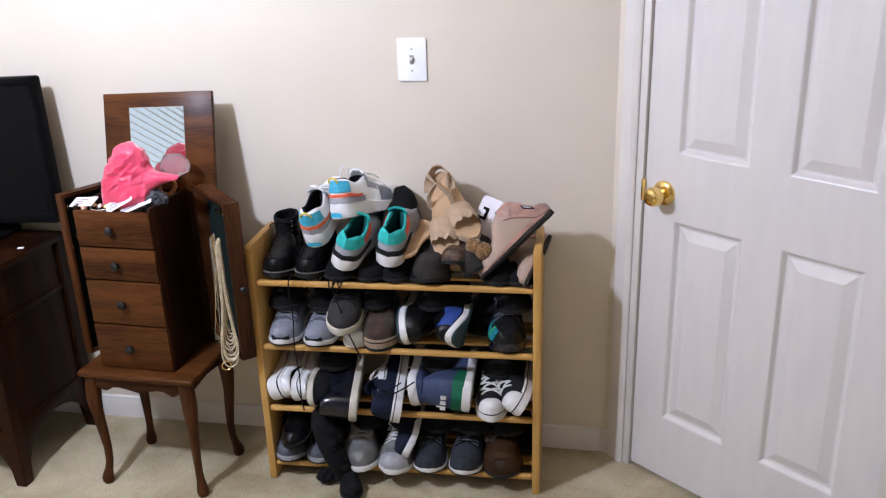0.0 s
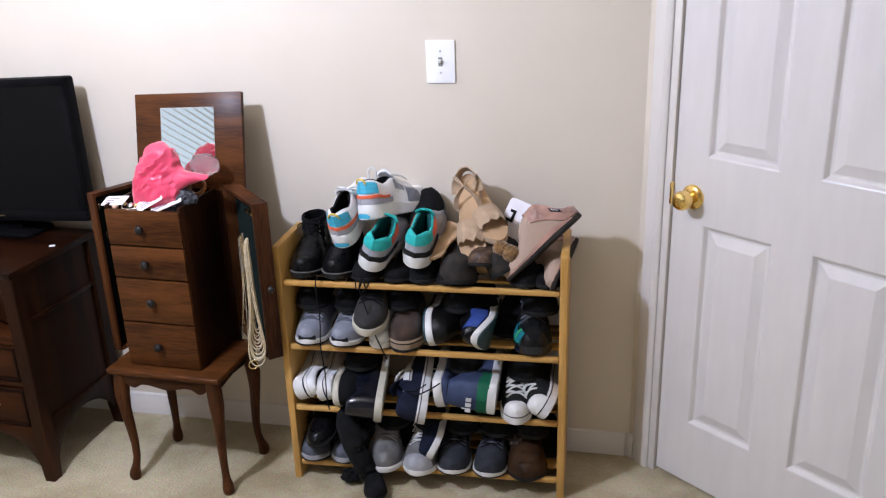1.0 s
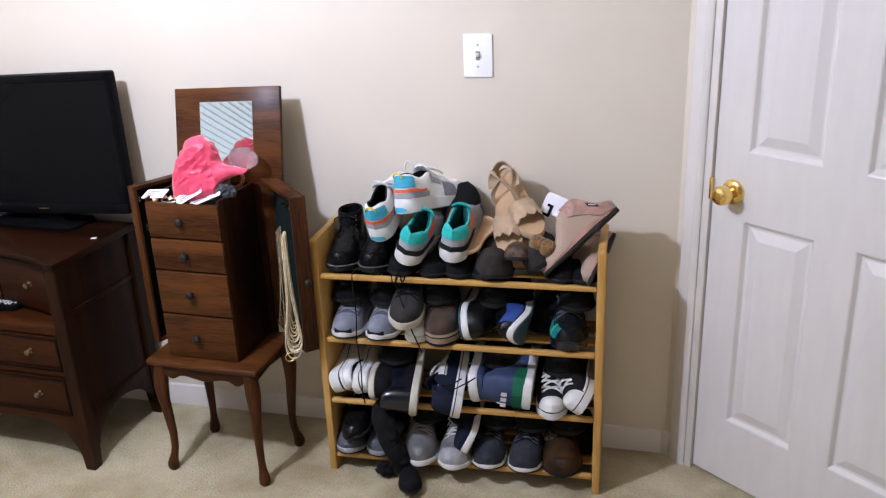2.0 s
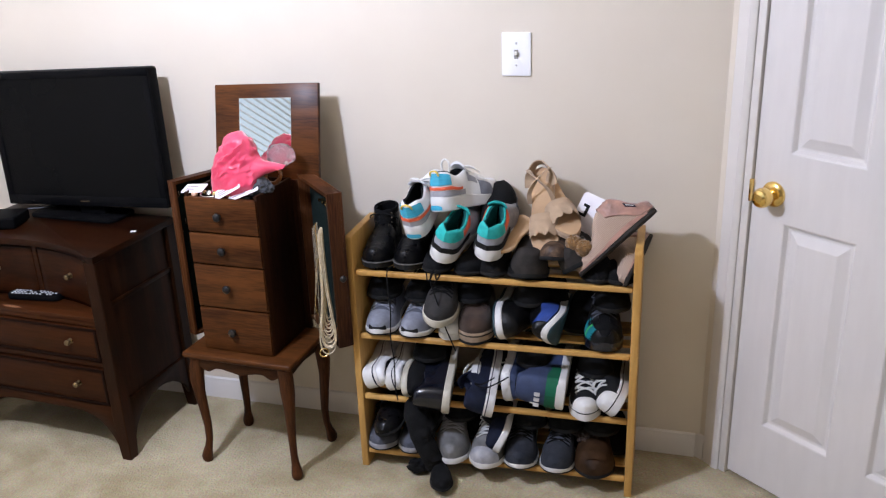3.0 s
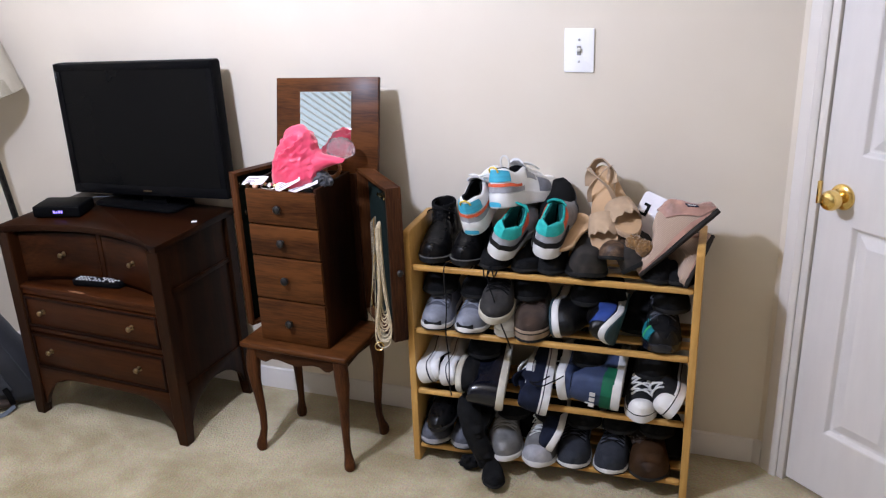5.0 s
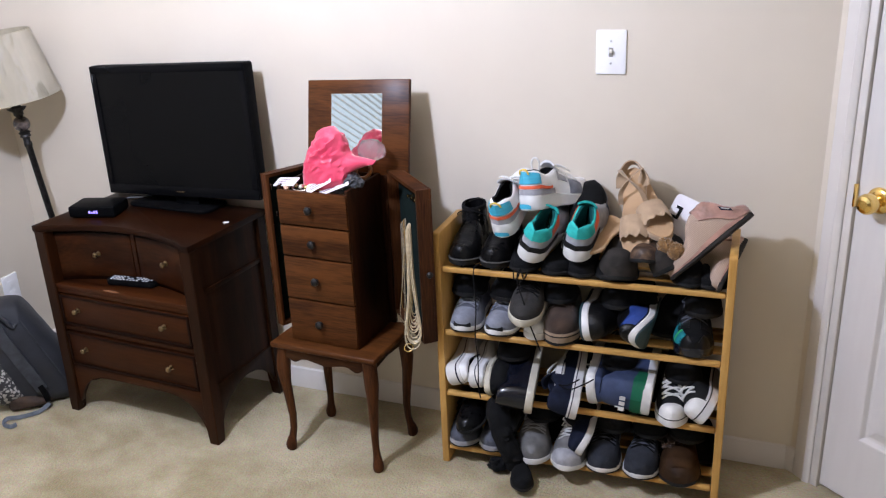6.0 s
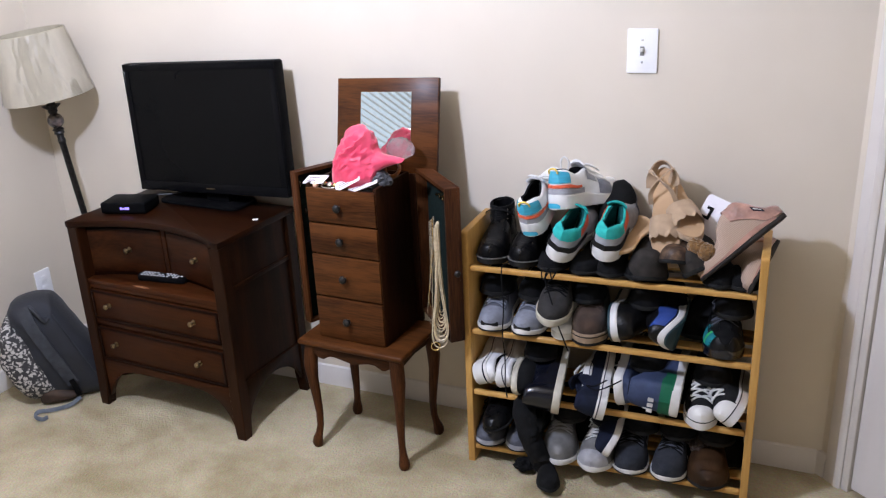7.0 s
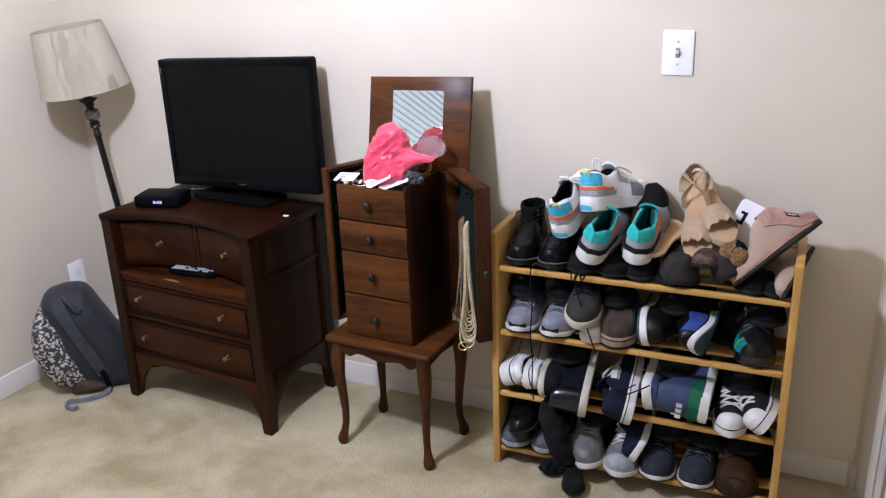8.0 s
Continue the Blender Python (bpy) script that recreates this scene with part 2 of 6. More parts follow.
for y0, y1, z0, z1 in ((BACK_Y, WIN_Y0, 0, CEIL_Z), (WIN_Y1, WALL_Y, 0, CEIL_Z), (WIN_Y0, WIN_Y1, 0, WIN_Z0), (WIN_Y0, WIN_Y1, WIN_Z1, CEIL_Z)):
    box(LEFT_X - T, LEFT_X, y0, y1, z0, z1, bm=w)
solid("wall_west", w, M_WALL, "off-white painted wall with a window", "wall", kind="structure")
# the wall with the door stands at an angle between the long wall and the side wall
door_m = pose(*DOOR_AT, 0, 0, 0, DOOR_RZ)
u_start, u_end = -0.098, (RIGHT_X - DOOR_AT[0]) / du + 0.02
w = bmesh.new()
box(u_start, DOOR_U0 - 0.012, 0.004, 0.004 + T, 0, CEIL_Z, bm=w)
box(DOOR_U1 + 0.012, u_end, 0.004, 0.004 + T, 0, CEIL_Z, bm=w)
box(DOOR_U0 - 0.012, DOOR_U1 + 0.012, 0.004, 0.004 + T, DOOR_H + 0.02, CEIL_Z, bm=w)
solid("wall_door_side", w, M_WALL, "off-white wall set at an angle, with the door", "wall", kind="structure", m=door_m)
east_y = DOOR_AT[1] + dv * (RIGHT_X - DOOR_AT[0]) / du
solid("wall_east", box(RIGHT_X, RIGHT_X + T, BACK_Y, east_y + 0.05, 0, CEIL_Z), M_WALL, "off-white painted bedroom wall", "wall", kind="structure")

BASE_PROFILE = [(0, 0), (-0.013, 0), (-0.013, 0.052), (-0.009, 0.062), (-0.007, 0.074), (-0.002, 0.078), (0, 0.078)]
solid("baseboard_north", prism([(WALL_Y + a, b) for a, b in BASE_PROFILE], LEFT_X + 0.013, CORNER_X - 0.004, "x"), M_TRIM,
      "white painted baseboard along the long wall", "baseboard", kind="structure")
solid("baseboard_west", prism([(LEFT_X - a, b) for a, b in BASE_PROFILE], BACK_Y, WALL_Y, "y"), M_TRIM,
      "white painted baseboard along the side wall", "baseboard", kind="structure")
bb = solid("baseboard_door_side", prism([(0.004 + a, b) for a, b in BASE_PROFILE], u_start - 0.010, -0.069, "x"), M_TRIM,
           "short white baseboard beside the door casing", "baseboard", kind="structure", m=door_m)

# door casing, jamb and leaf
cas = thing("door_casing", door_m, "white painted moulded door casing", "door casing", kind="structure")
CP = [(0, 0.004), (0, -0.010), (0.004, -0.014), (0.020, -0.016), (0.024, -0.012), (0.050, -0.010), (0.058, -0.006), (0.058, 0.004)]
part("left_casing", prism([(DOOR_U0 - 0.026 - a, b) for a, b in CP], 0, DOOR_H + 0.026, "z"), M_TRIM, cas)
part("right_casing", prism([(DOOR_U1 + 0.026 + a, b) for a, b in CP], 0, DOOR_H + 0.026, "z"), M_TRIM, cas)
part("head_casing", prism([(b, DOOR_H + 0.026 + a) for a, b in CP], DOOR_U0 - 0.084, DOOR_U1 + 0.084, "x"), M_TRIM, cas)
part("latch_jamb", box(DOOR_U0 - 0.0255, DOOR_U0 - 0.0035, -0.006, 0.11, 0, DOOR_H + 0.02, 0.001), M_TRIM, cas)
part("hinge_jamb", box(DOOR_U1 + 0.0035, DOOR_U1 + 0.0255, -0.006, 0.11, 0, DOOR_H + 0.02, 0.001), M_TRIM, cas)
# stop coloured near-black: the shade inside the door gap is painted on it
part("door_stop", box(DOOR_U0 - 0.0034, DOOR_U0 + 0.012, 0.048, 0.08, 0, DOOR_H + 0.01), M_DARKGAP, cas)

door = thing("door_1", door_m, "closed white six-panel door with a brass knob", "door", kind="structure")
FY = 0.004
leaf = bmesh.new()
cols = ((0.1125, 0.3170), (0.4210, 0.6270))
rows_z = ((0.209, 0.817), (1.001, 1.590), (1.690, 1.900))
xs = [DOOR_U0, cols[0][0], cols[0][1], cols[1][0], cols[1][1], DOOR_U1]
zs = [0.012, rows_z[0][0], rows_z[0][1], rows_z[1][0], rows_z[1][1], rows_z[2][0], rows_z[2][1], DOOR_H]
for i in range(5):
    for j in range(7):
        hole = i in (1, 3) and j in (1, 3, 5)
        box(xs[i], xs[i + 1], FY + (0.018 if hole else 0), FY + 0.035, zs[j], zs[j + 1], bm=leaf)
bmesh.ops.remove_doubles(leaf, verts=leaf.verts, dist=1e-5)
part("door_leaf", leaf, M_DOOR, door, smooth=False)
for x0, x1 in cols:
    for z0, z1 in rows_z:
        rings = []
        for inset, depth in ((0, 0.0), (0.004, 0.0015), (0.012, 0.011), (0.016, 0.012), (0.020, 0.012), (0.046, 0.003), (0.049, 0.0025)):
            rings.append([Vector((x0 + inset, FY + depth, z0 + inset)), Vector((x1 - inset, FY + depth, z0 + inset)),
                          Vector((x1 - inset, FY + depth, z1 - inset)), Vector((x0 + inset, FY + depth, z1 - inset))])
        b = loft(rings, False)
        q = rings[-1]
        b.faces.new([b.verts.new(p) for p in q])
        bmesh.ops.remove_doubles(b, verts=b.verts, dist=1e-5)
        part("door_panel", b, M_DOOR, door, smooth=False)
knob = part("knob", loft([[Vector((0.077 + r * math.cos(a), FY - d, 0.888 + r * math.sin(a))) for a in [2 * math.pi * i / 28 for i in range(28)]]
                          for r, d in ((0.0125, 0.006), (0.0115, 0.022), (0.016, 0.029), (0.0245, 0.036), (0.0265, 0.046), (0.0255, 0.056), (0.021, 0.063), (0.012, 0.066), (0.0115, 0.064), (0.003, 0.064))]),
            M_BRASS, door, "polished brass door knob")
part("rose", loft([[Vector((0.077 + r * math.cos(a), FY - d, 0.888 + r * math.sin(a))) for a in [2 * math.pi * i / 32 for i in range(32)]]
                   for r, d in ((0.034, -0.001), (0.034, 0.003), (0.031, 0.007), (0.022, 0.010), (0.014, 0.011))]), M_BRASS, knob)
part("strike_plate", box(DOOR_U0 - 0.0055, DOOR_U0 + 0.001, -0.009, 0.003, 0.858, 0.918, 0.0008), M_BRASS, door, "brass latch strike plate")

# window with blinds in the side wall
win = thing("window_1", pose(LEFT_X, 0, 0), "white window with half-open horizontal blinds", "window", kind="structure")
fr = bmesh.new()
for y0, y1, z0, z1 in ((WIN_Y0 - 0.07, WIN_Y0, WIN_Z0 - 0.07, WIN_Z1 + 0.07), (WIN_Y1, WIN_Y1 + 0.07, WIN_Z0 - 0.07, WIN_Z1 + 0.07),
                       (WIN_Y0, WIN_Y1, WIN_Z1, WIN_Z1 + 0.07), (WIN_Y0, WIN_Y1, WIN_Z0 - 0.07, WIN_Z0)):
    box(0.0, 0.016, y0, y1, z0, z1, bm=fr)
part("window_frame", fr, M_TRIM, win)
part("window_sill", box(0.0, 0.05, WIN_Y0 - 0.09, WIN_Y1 + 0.09, WIN_Z0 - 0.02, WIN_Z0 + 0.004, 0.003), M_TRIM, win)
slat0 = prism([(-0.024, -0.0012), (0.024, -0.0012), (0.024, 0.0012), (-0.024, 0.0012)], WIN_Y0 + 0.012, WIN_Y1 - 0.012, "y")
slat_me = finish("slat", slat0, M_WHITEPL, False)
z = WIN_Z0 + 0.03
while z < WIN_Z1 - 0.06:
    o = new("slat", slat_me)
    o.parent = win
    o.matrix_local = pose(-0.045, 0, z, 0, 13, 0)
    z += 0.043
part("blind_headrail", box(-0.075, -0.015, WIN_Y0 + 0.01, WIN_Y1 - 0.01, WIN_Z1 - 0.05, WIN_Z1 - 0.002, 0.003), M_WHITEPL, win)

# light switch
sw = thing("light_switch", pose(0.0325, WALL_Y, 1.230), "white toggle light switch plate on the wall", "light switch")
part("plate", prism(rounded(-0.0415, 0.0415, -0.0600, 0.0600, 0.004), 0.0, -0.006, "y", 0.002), M_WHITEPL, sw)
part("toggle_slot", prism(rounded(-0.006, 0.006, -0.0125, 0.0125, 0.001), -0.0055, -0.0065, "y"), surface("slot_grey", (0.22, 0.21, 0.19), (0.28, 0.27, 0.25), 30, 0.5), sw)
part("toggle", box(-0.0045, 0.0045, -0.017, -0.006, -0.001, 0.008, 0.0012), surface("toggle_ivory", (0.62, 0.60, 0.54), (0.68, 0.66, 0.6), 30, 0.4), sw)
for zz in (-0.030, 0.030):
    b = lathe([(0.0032, 0), (0.0032, 0.0012), (0.0018, 0.002)], 12)
    b.transform(Matrix.Translation((0, -0.0058, zz)) @ Matrix.Rotation(radians(90), 4, "X"))
    part("screw", b, M_STEEL, sw)
# outlet on the side wall
ol = thing("wall_outlet", pose(LEFT_X, 2.124, 0.325), "white electrical outlet low on the side wall", "wall outlet")
part("plate", prism(rounded(-0.036, 0.036, -0.058, 0.058, 0.004), 0.0, 0.006, "x", 0.002), M_WHITEPL, ol)
for zz in (-0.02, 0.02):
    part("socket", prism(rounded(-0.016, 0.016, zz - 0.014, zz + 0.014, 0.008), 0.0055, 0.008, "x", 0.0005), M_WHITEPL, ol)

# ---- shoe rack ----
RX0, RX1, RY0, RY1, RTOP = -0.412, 0.412, 2.04, 2.278, 0.762
SHELVES = (0.657, 0.456, 0.252, 0.061)
# the rack stands a little askew to the wall
RACK_TURN = Matrix.Translation((0.0045, 2.024, 0)) @ Matrix.Rotation(radians(1.75), 4, "Z") @ Matrix.Translation((0, -2.04, 0))
rack = thing("shoe_rack", RACK_TURN, "honey-varnished pine four-tier shoe rack crammed with shoes", "shoe rack")


def rack_side(x0, x1):
    out = [(RY0, 0.0), (RY0 + 0.235, 0.0)]
    out += [(RY1 - 0.02 + 0.02 * math.sin(radians(a)), RTOP - 0.02 + 0.02 * math.cos(radians(a))) for a in (90, 60, 30, 0)]
    out += [(RY0 + 0.014 - 0.014 * math.sin(radians(a)), RTOP - 0.014 + 0.014 * math.cos(radians(a))) for a in (0, 30, 60, 90)]
    b = prism(out, x0, x1, "x", 0.0025)
    return b


part("side_panel", rack_side(RX0, RX0 + 0.021), M_OAK, rack)
part("side_panel", rack_side(RX1 - 0.021, RX1), M_OAK, rack)
for zt in SHELVES:
    for y0, y1, h in ((RY0 + 0.006, RY0 + 0.023, 0.0165), (RY0 + 0.075, RY0 + 0.115, 0.012), (RY0 + 0.150, RY0 + 0.190, 0.012), (RY1 - 0.034, RY1 - 0.012, 0.021)):
        part("shelf_slat", box(RX0 + 0.0208, RX1 - 0.0208, y0, y1, zt - h, zt - (0 if h > 0.016 else 0.004), 0.005 if h > 0.016 else 0.002, 3), M_OAKX, rack)

# ---- jewelry armoire on its stand ----
ARM_M = pose(-0.742, 1.908, 0, 0, 0, -2.6) @ Matrix.Diagonal((0.98, 0.98, 1.018, 1))
arm = thing("jewelry_armoire", ARM_M, "reddish-brown wooden jewelry armoire on cabriole legs, lid and side doors open", "jewelry armoire")
TOPZ = 0.385
# top board with a stepped edge: local x from -0.186 to 0.186, y from -0.006 to 0.262
part("stand_top", box(-0.188, 0.188, -0.010, 0.262, TOPZ - 0.018, TOPZ, 0.006, 3), M_CHERRY, arm)


def cabriole(cx, cy, sx, sy):
    """A leg that swells at the knee, narrows at the ankle and ends in a pad foot, bowing out along (sx, sy)."""
    rings = []
    for z, r, o in ((TOPZ - 0.018, 0.019, -0.004), (0.33, 0.020, 0.000), (0.29, 0.0195, 0.003), (0.24, 0.0175, 0.002), (0.18, 0.0150, -0.002), (0.12, 0.0125, -0.005),
                    (0.075, 0.0115, -0.004), (0.05, 0.0125, 0.000), (0.034, 0.0155, 0.004), (0.02, 0.018, 0.006), (0.008, 0.0175, 0.006), (0.0, 0.014, 0.005)):
        n = 16
        ring = []
        for i in range(n):
            a = 2 * math.pi * i / n
            k = 1.0 + (0.16 * abs(math.sin(2 * a)) if z > 0.25 else 0)
            ring.append(Vector((cx + sx * o + r * k * math.cos(a), cy + sy * o + r * k * math.sin(a), z)))
        rings.append(ring)
    return loft(rings)


for sx, sy, cx, cy in ((-1, -1, -0.158, 0.016), (1, -1, 0.162, 0.006), (-1, 1, -0.142, 0.232), (1, 1, 0.172, 0.222)):
    part("leg", cabriole(cx, cy, sx, sy), M_CHERRYDOOR, arm)


def apron_outline(x0, x1, z1):
    pts = [(x0, z1), (x1, z1)]
    for i in range(25):
        t = i / 24
        x = x1 + (x0 - x1) * t
        s = abs(2 * t - 1)
        drop = 0.030 + 0.020 * (0.5 - 0.5 * math.cos(min(1.0, (1 - s) * 2.2) * 2 * math.pi)) * 0.7 + (0.012 if s < 0.42 else 0.0) * (1 - s / 0.42)
        pts.append((x, z1 - drop))
    return pts


part("front_apron", prism(apron_outline(-0.142, 0.146, TOPZ - 0.018), 0.004, 0.020, "y", 0.001), M_CHERRY, arm)
part("back_apron", prism(apron_outline(-0.13, 0.155, TOPZ - 0.018), 0.224, 0.238, "y", 0.001), M_CHERRY, arm)
for x in (-0.156, 0.158):
    part("side_apron", prism([(0.02, TOPZ - 0.018), (0.22, TOPZ - 0.018), (0.22, TOPZ - 0.056), (0.12, TOPZ - 0.046), (0.02, TOPZ - 0.056)], x - 0.007, x + 0.007, "x", 0.001), M_CHERRYZ_SHADED, arm)
# chest: drawers between x -0.128 and 0.112, front at y 0.036
CX0, CX1, CY0, CY1, CZ1 = -0.128, 0.112, 0.040, 0.245, 0.872
chest = bmesh.new()
box(CX0, CX0 + 0.010, CY0, CY1, TOPZ + 0.0005, CZ1, 0.001, bm=chest)
box(CX1 - 0.010, CX1, CY0, CY1, TOPZ + 0.0005, CZ1, 0.001, bm=chest)
box(CX0 + 0.010, CX1 - 0.010, CY1 - 0.010, CY1, TOPZ + 0.0005, CZ1, bm=chest)
box(CX0 + 0.010, CX1 - 0.010, CY0 + 0.012, CY1 - 0.010, TOPZ + 0.0005, TOPZ + 0.010, bm=chest)
part("chest_body", chest, M_CHERRYZ_SHADED, arm)
part("tray", box(CX0 + 0.010, CX1 - 0.010, CY0 + 0.012, CY1 - 0.010, 0.835, 0.842), surface("felt_black", (0.012, 0.016, 0.016), (0.022, 0.026, 0.026), 60, 0.95), arm, "dark felt-lined open tray")
for z0, z1 in ((0.388, 0.524), (0.528, 0.659), (0.663, 0.756), (0.760, 0.862)):
    dr = part("drawer_front", box(CX0 + 0.002, CX1 - 0.002, CY0 - 0.008, CY0 + 0.008, z0 + 0.0005, z1 - 0.0015, 0.0018), M_CHERRY, arm)
    b = lathe([(0.0045, 0), (0.0045, 0.007), (0.010, 0.010), (0.0125, 0.015), (0.0115, 0.020), (0.007, 0.0235), (0.0005, 0.0245)], 20)
    b.transform(Matrix.Translation(((CX0 + CX1) / 2 - 0.005, CY0 - 0.0075, (z0 + z1) / 2)) @ Matrix.Rotation(radians(90), 4, "X"))
    part("knob", b, M_IRON, dr, "round blackened knob")
# opened lid with its mirror, leaning back
lid_m = pose(0.030, CY1 - 0.008, CZ1 - 0.008, -15, -1.8, 3.0)
b = box(-0.170, 0.176, 0.0, 0.016, 0.0, 0.279, 0.002)
b.transform(lid_m)
lid = part("lid", b, M_CHERRY, arm, "open square lid with a mirror inside")
m_mirror, mt, mb = material("mirror_silver", 0.02, 1.0)
mb.inputs["Base Color"].default_value = (0.88, 0.90, 0.90, 1)
b = box(-0.086, 0.088, -0.0022, 0.0, 0.050, 0.238, 0.0006)
b.transform(lid_m)
part("mirror", b, m_mirror, lid, "small square mirror", smooth=False)
# side doors, opened outwards
M_FELT = surface("green_felt", (0.006, 0.011, 0.0095), (0.010, 0.018, 0.016), 90, 0.95, spec=0.1)


def side_door(m, length, deep, flip=1, z0=0.425):
    """A shallow tray-like door: a panel with a raised rim round its inside."""
    z1 = 0.884
    out = bmesh.new()
    box(0, length, deep - 0.008, deep, z0, z1, 0.001, bm=out)
    rim = bmesh.new()
    box(0, 0.010, 0, deep - 0.0078, z0, z1, 0.001, bm=rim)
    box(length - 0.010, length, 0, deep - 0.0078, z0, z1, 0.001, bm=rim)
    box(0.010, length - 0.010, 0, deep - 0.0078, z1 - 0.010, z1, bm=rim)
    box(0.010, length - 0.010, 0, deep - 0.0078, z0, z0 + 0.010, bm=rim)
    lin = box(0.010, length - 0.010, deep - 0.0105, deep - 0.0082, z0 + 0.010, z1 - 0.010)
    k = m @ Matrix.Diagonal((1, flip, 1, 1))
    for q in (out, rim, lin):
        q.transform(k)
    d = part("side_door", out, M_CHERRYDOOR, arm)
    part("rim", rim, M_CHERRYDOOR, d)
    part("lining", lin, M_FELT, d, "dark green felt lining")
    return d


LDOOR = pose(CX0 - 0.006, CY1 - 0.002, 0, 0, 0, -113)
ldoor = side_door(LDOOR, 0.168, 0.030, -1, 0.394)
# dark strip added to close the bright gap between chest and open door
part("hinge_post", box(CX1 + 0.0005, CX1 + 0.022, CY1 - 0.004, CY1 + 0.010, TOPZ + 0.004, CZ1 - 0.006, 0.001), M_CHERRYZ_SHADED, arm)
rnd = random.Random(21)
m_trinket = surface("trinket_metal", (0.62, 0.50, 0.30), (0.85, 0.80, 0.70), 90, 0.22, 0.1, 200, metal=1.0)
for k in range(14):
    b = lathe([(0.0006, 0.0), (0.0032, -0.004), (0.0040, -0.009), (0.0022, -0.014), (0.0005, -0.020)], 8)
    b.transform(LDOOR @ Matrix.Translation((0.020 + 0.132 * rnd.random(), -0.012 - 0.004 * rnd.random(), 0.470 + 0.380 * k / 13)))
    part("earring_drop", b, m_trinket, ldoor, "small drop earring hung inside the door")
RDOOR = pose(CX1 + 0.018, CY1 + 0.004, 0, 0, 0, -44)
rdoor = side_door(RDOOR, 0.265, 0.045)
b = lathe([(0.004, 0), (0.004, 0.006), (0.009, 0.010), (0.010, 0.015), (0.007, 0.020), (0.0005, 0.021)], 16)
b.transform(RDOOR @ Matrix.Translation((0.265, 0.024, 0.640)) @ Matrix.Rotation(radians(90), 4, "Y"))
part("knob", b, M_IRON, rdoor, "round blackened knob")

# ---- dresser ----
DRESSER_M = pose(-1.800, 1.900, 0, 0, 0, -3.0)
drs = thing("dresser", DRESSER_M, "dark mahogany dresser with a concave upper drawer tier and flared feet", "dresser")
DW, DD, DH = 0.655, 0.390, 0.700
SAG = 0.082


def concave(x):
    """Depth of the hollow front at x."""
    t = (x - 0.03) / (DW - 0.06)
    return SAG * max(0.0, 4 * t * (1 - t)) ** 0.85 if 0 < t < 1 else 0.0


xs_top = [i * DW / 28 for i in range(29)]
part("top", prism([(x, concave(x) - 0.004) for x in xs_top] + [(DW + 0.004, DD), (-0.004, DD)], DH - 0.022, DH, "z", 0.003), M_MAHOGTOP_DIM, drs)
# posts run into flared feet
for x0, sx in ((0.0, -1), (DW - 0.045, 1)):
    for y0, y1 in ((0.0, 0.045), (DD - 0.045, DD)):
        rings = []
        for z, o, k in ((DH - 0.022, 0, 1), (0.22, 0, 1), (0.13, 0.001, 1.0), (0.07, 0.004, 0.98), (0.03, 0.010, 0.9), (0.0, 0.012, 0.8)):
            cx, cy = x0 + 0.0225 + sx * o * 0.5, (y0 + y1) / 2 - (o * 0.6 if y0 == 0 else -o * 0.3)
            r = 0.0225 * k
            rings.append([Vector((cx + a * r, cy + c * r, z)) for a, c in ((-1, -0.85), (-0.85, -1), (0.85, -1), (1, -0.85), (1, 0.85), (0.85, 1), (-0.85, 1), (-1, 0.85))])
        part("post", loft(rings), M_MAHOGZ_SHADED, drs)
part("side_panel", box(0.012, 0.020, 0.044, DD - 0.044, 0.165, DH - 0.022), M_MAHOGZ_SHADED, drs)
part("side_panel", box(DW - 0.020, DW - 0.012, 0.044, DD - 0.044, 0.165, DH - 0.022), M_MAHOGZ_SHADED, drs)
part("back_panel", box(0.04, DW - 0.04, DD - 0.016, DD - 0.004, 0.165, DH - 0.022), M_MAHOGZ_SHADED, drs)
part("bottom_panel", box(0.02, DW - 0.02, 0.03, DD - 0.016, 0.163, 0.173), M_MAHOGZ_SHADED, drs)
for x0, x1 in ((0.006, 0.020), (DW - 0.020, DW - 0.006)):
    part("side_rail", box(x0, x1, 0.045, DD - 0.045, 0.520, 0.535, 0.002), M_MAHOGZ_SHADED, drs)
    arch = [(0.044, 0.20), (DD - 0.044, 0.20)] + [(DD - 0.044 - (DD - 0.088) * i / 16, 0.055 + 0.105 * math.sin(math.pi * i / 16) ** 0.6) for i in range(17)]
    part("side_apron", prism(arch, x0, x1, "x", 0.001), M_MAHOGZ_SHADED, drs)
# ledge in front of the hollow tier
part("ledge", prism([(0.044, 0.006), (DW - 0.044, 0.006)] + [(DW - 0.044 - (DW - 0.088) * i / 20, concave(DW - 0.044 - (DW - 0.088) * i / 20) + 0.030) for i in range(21)],
                    0.480, 0.494, "z", 0.002), M_MAHOG, drs, "narrow polished ledge with a scratched edge")
part("worn_spot", prism([(0.245, 0.016), (0.262, 0.010), (0.300, 0.009), (0.322, 0.014), (0.300, 0.021), (0.268, 0.022)], 0.4938, 0.4945, "z"), surface("bare_wood", (0.20, 0.085, 0.035), (0.33, 0.16, 0.075), 60, 0.6), drs, "patch of bare worn wood")
part("front_rail", box(0.044, DW - 0.044, 0.010, 0.030, 0.462, 0.4802, 0.001), M_MAHOG, drs)
part("front_rail", box(0.044, DW - 0.044, 0.010, 0.030, 0.322, 0.340, 0.001), M_MAHOG, drs)
apr = [(0.044, 0.185), (DW - 0.044, 0.185)] + [(DW - 0.044 - (DW - 0.088) * i / 30, 0.035 + 0.120 * (1 - abs(2 * i / 30 - 1) ** 6)) for i in range(31)]
part("front_apron", prism(apr, 0.008, 0.026, "y", 0.001), M_MAHOG, drs)


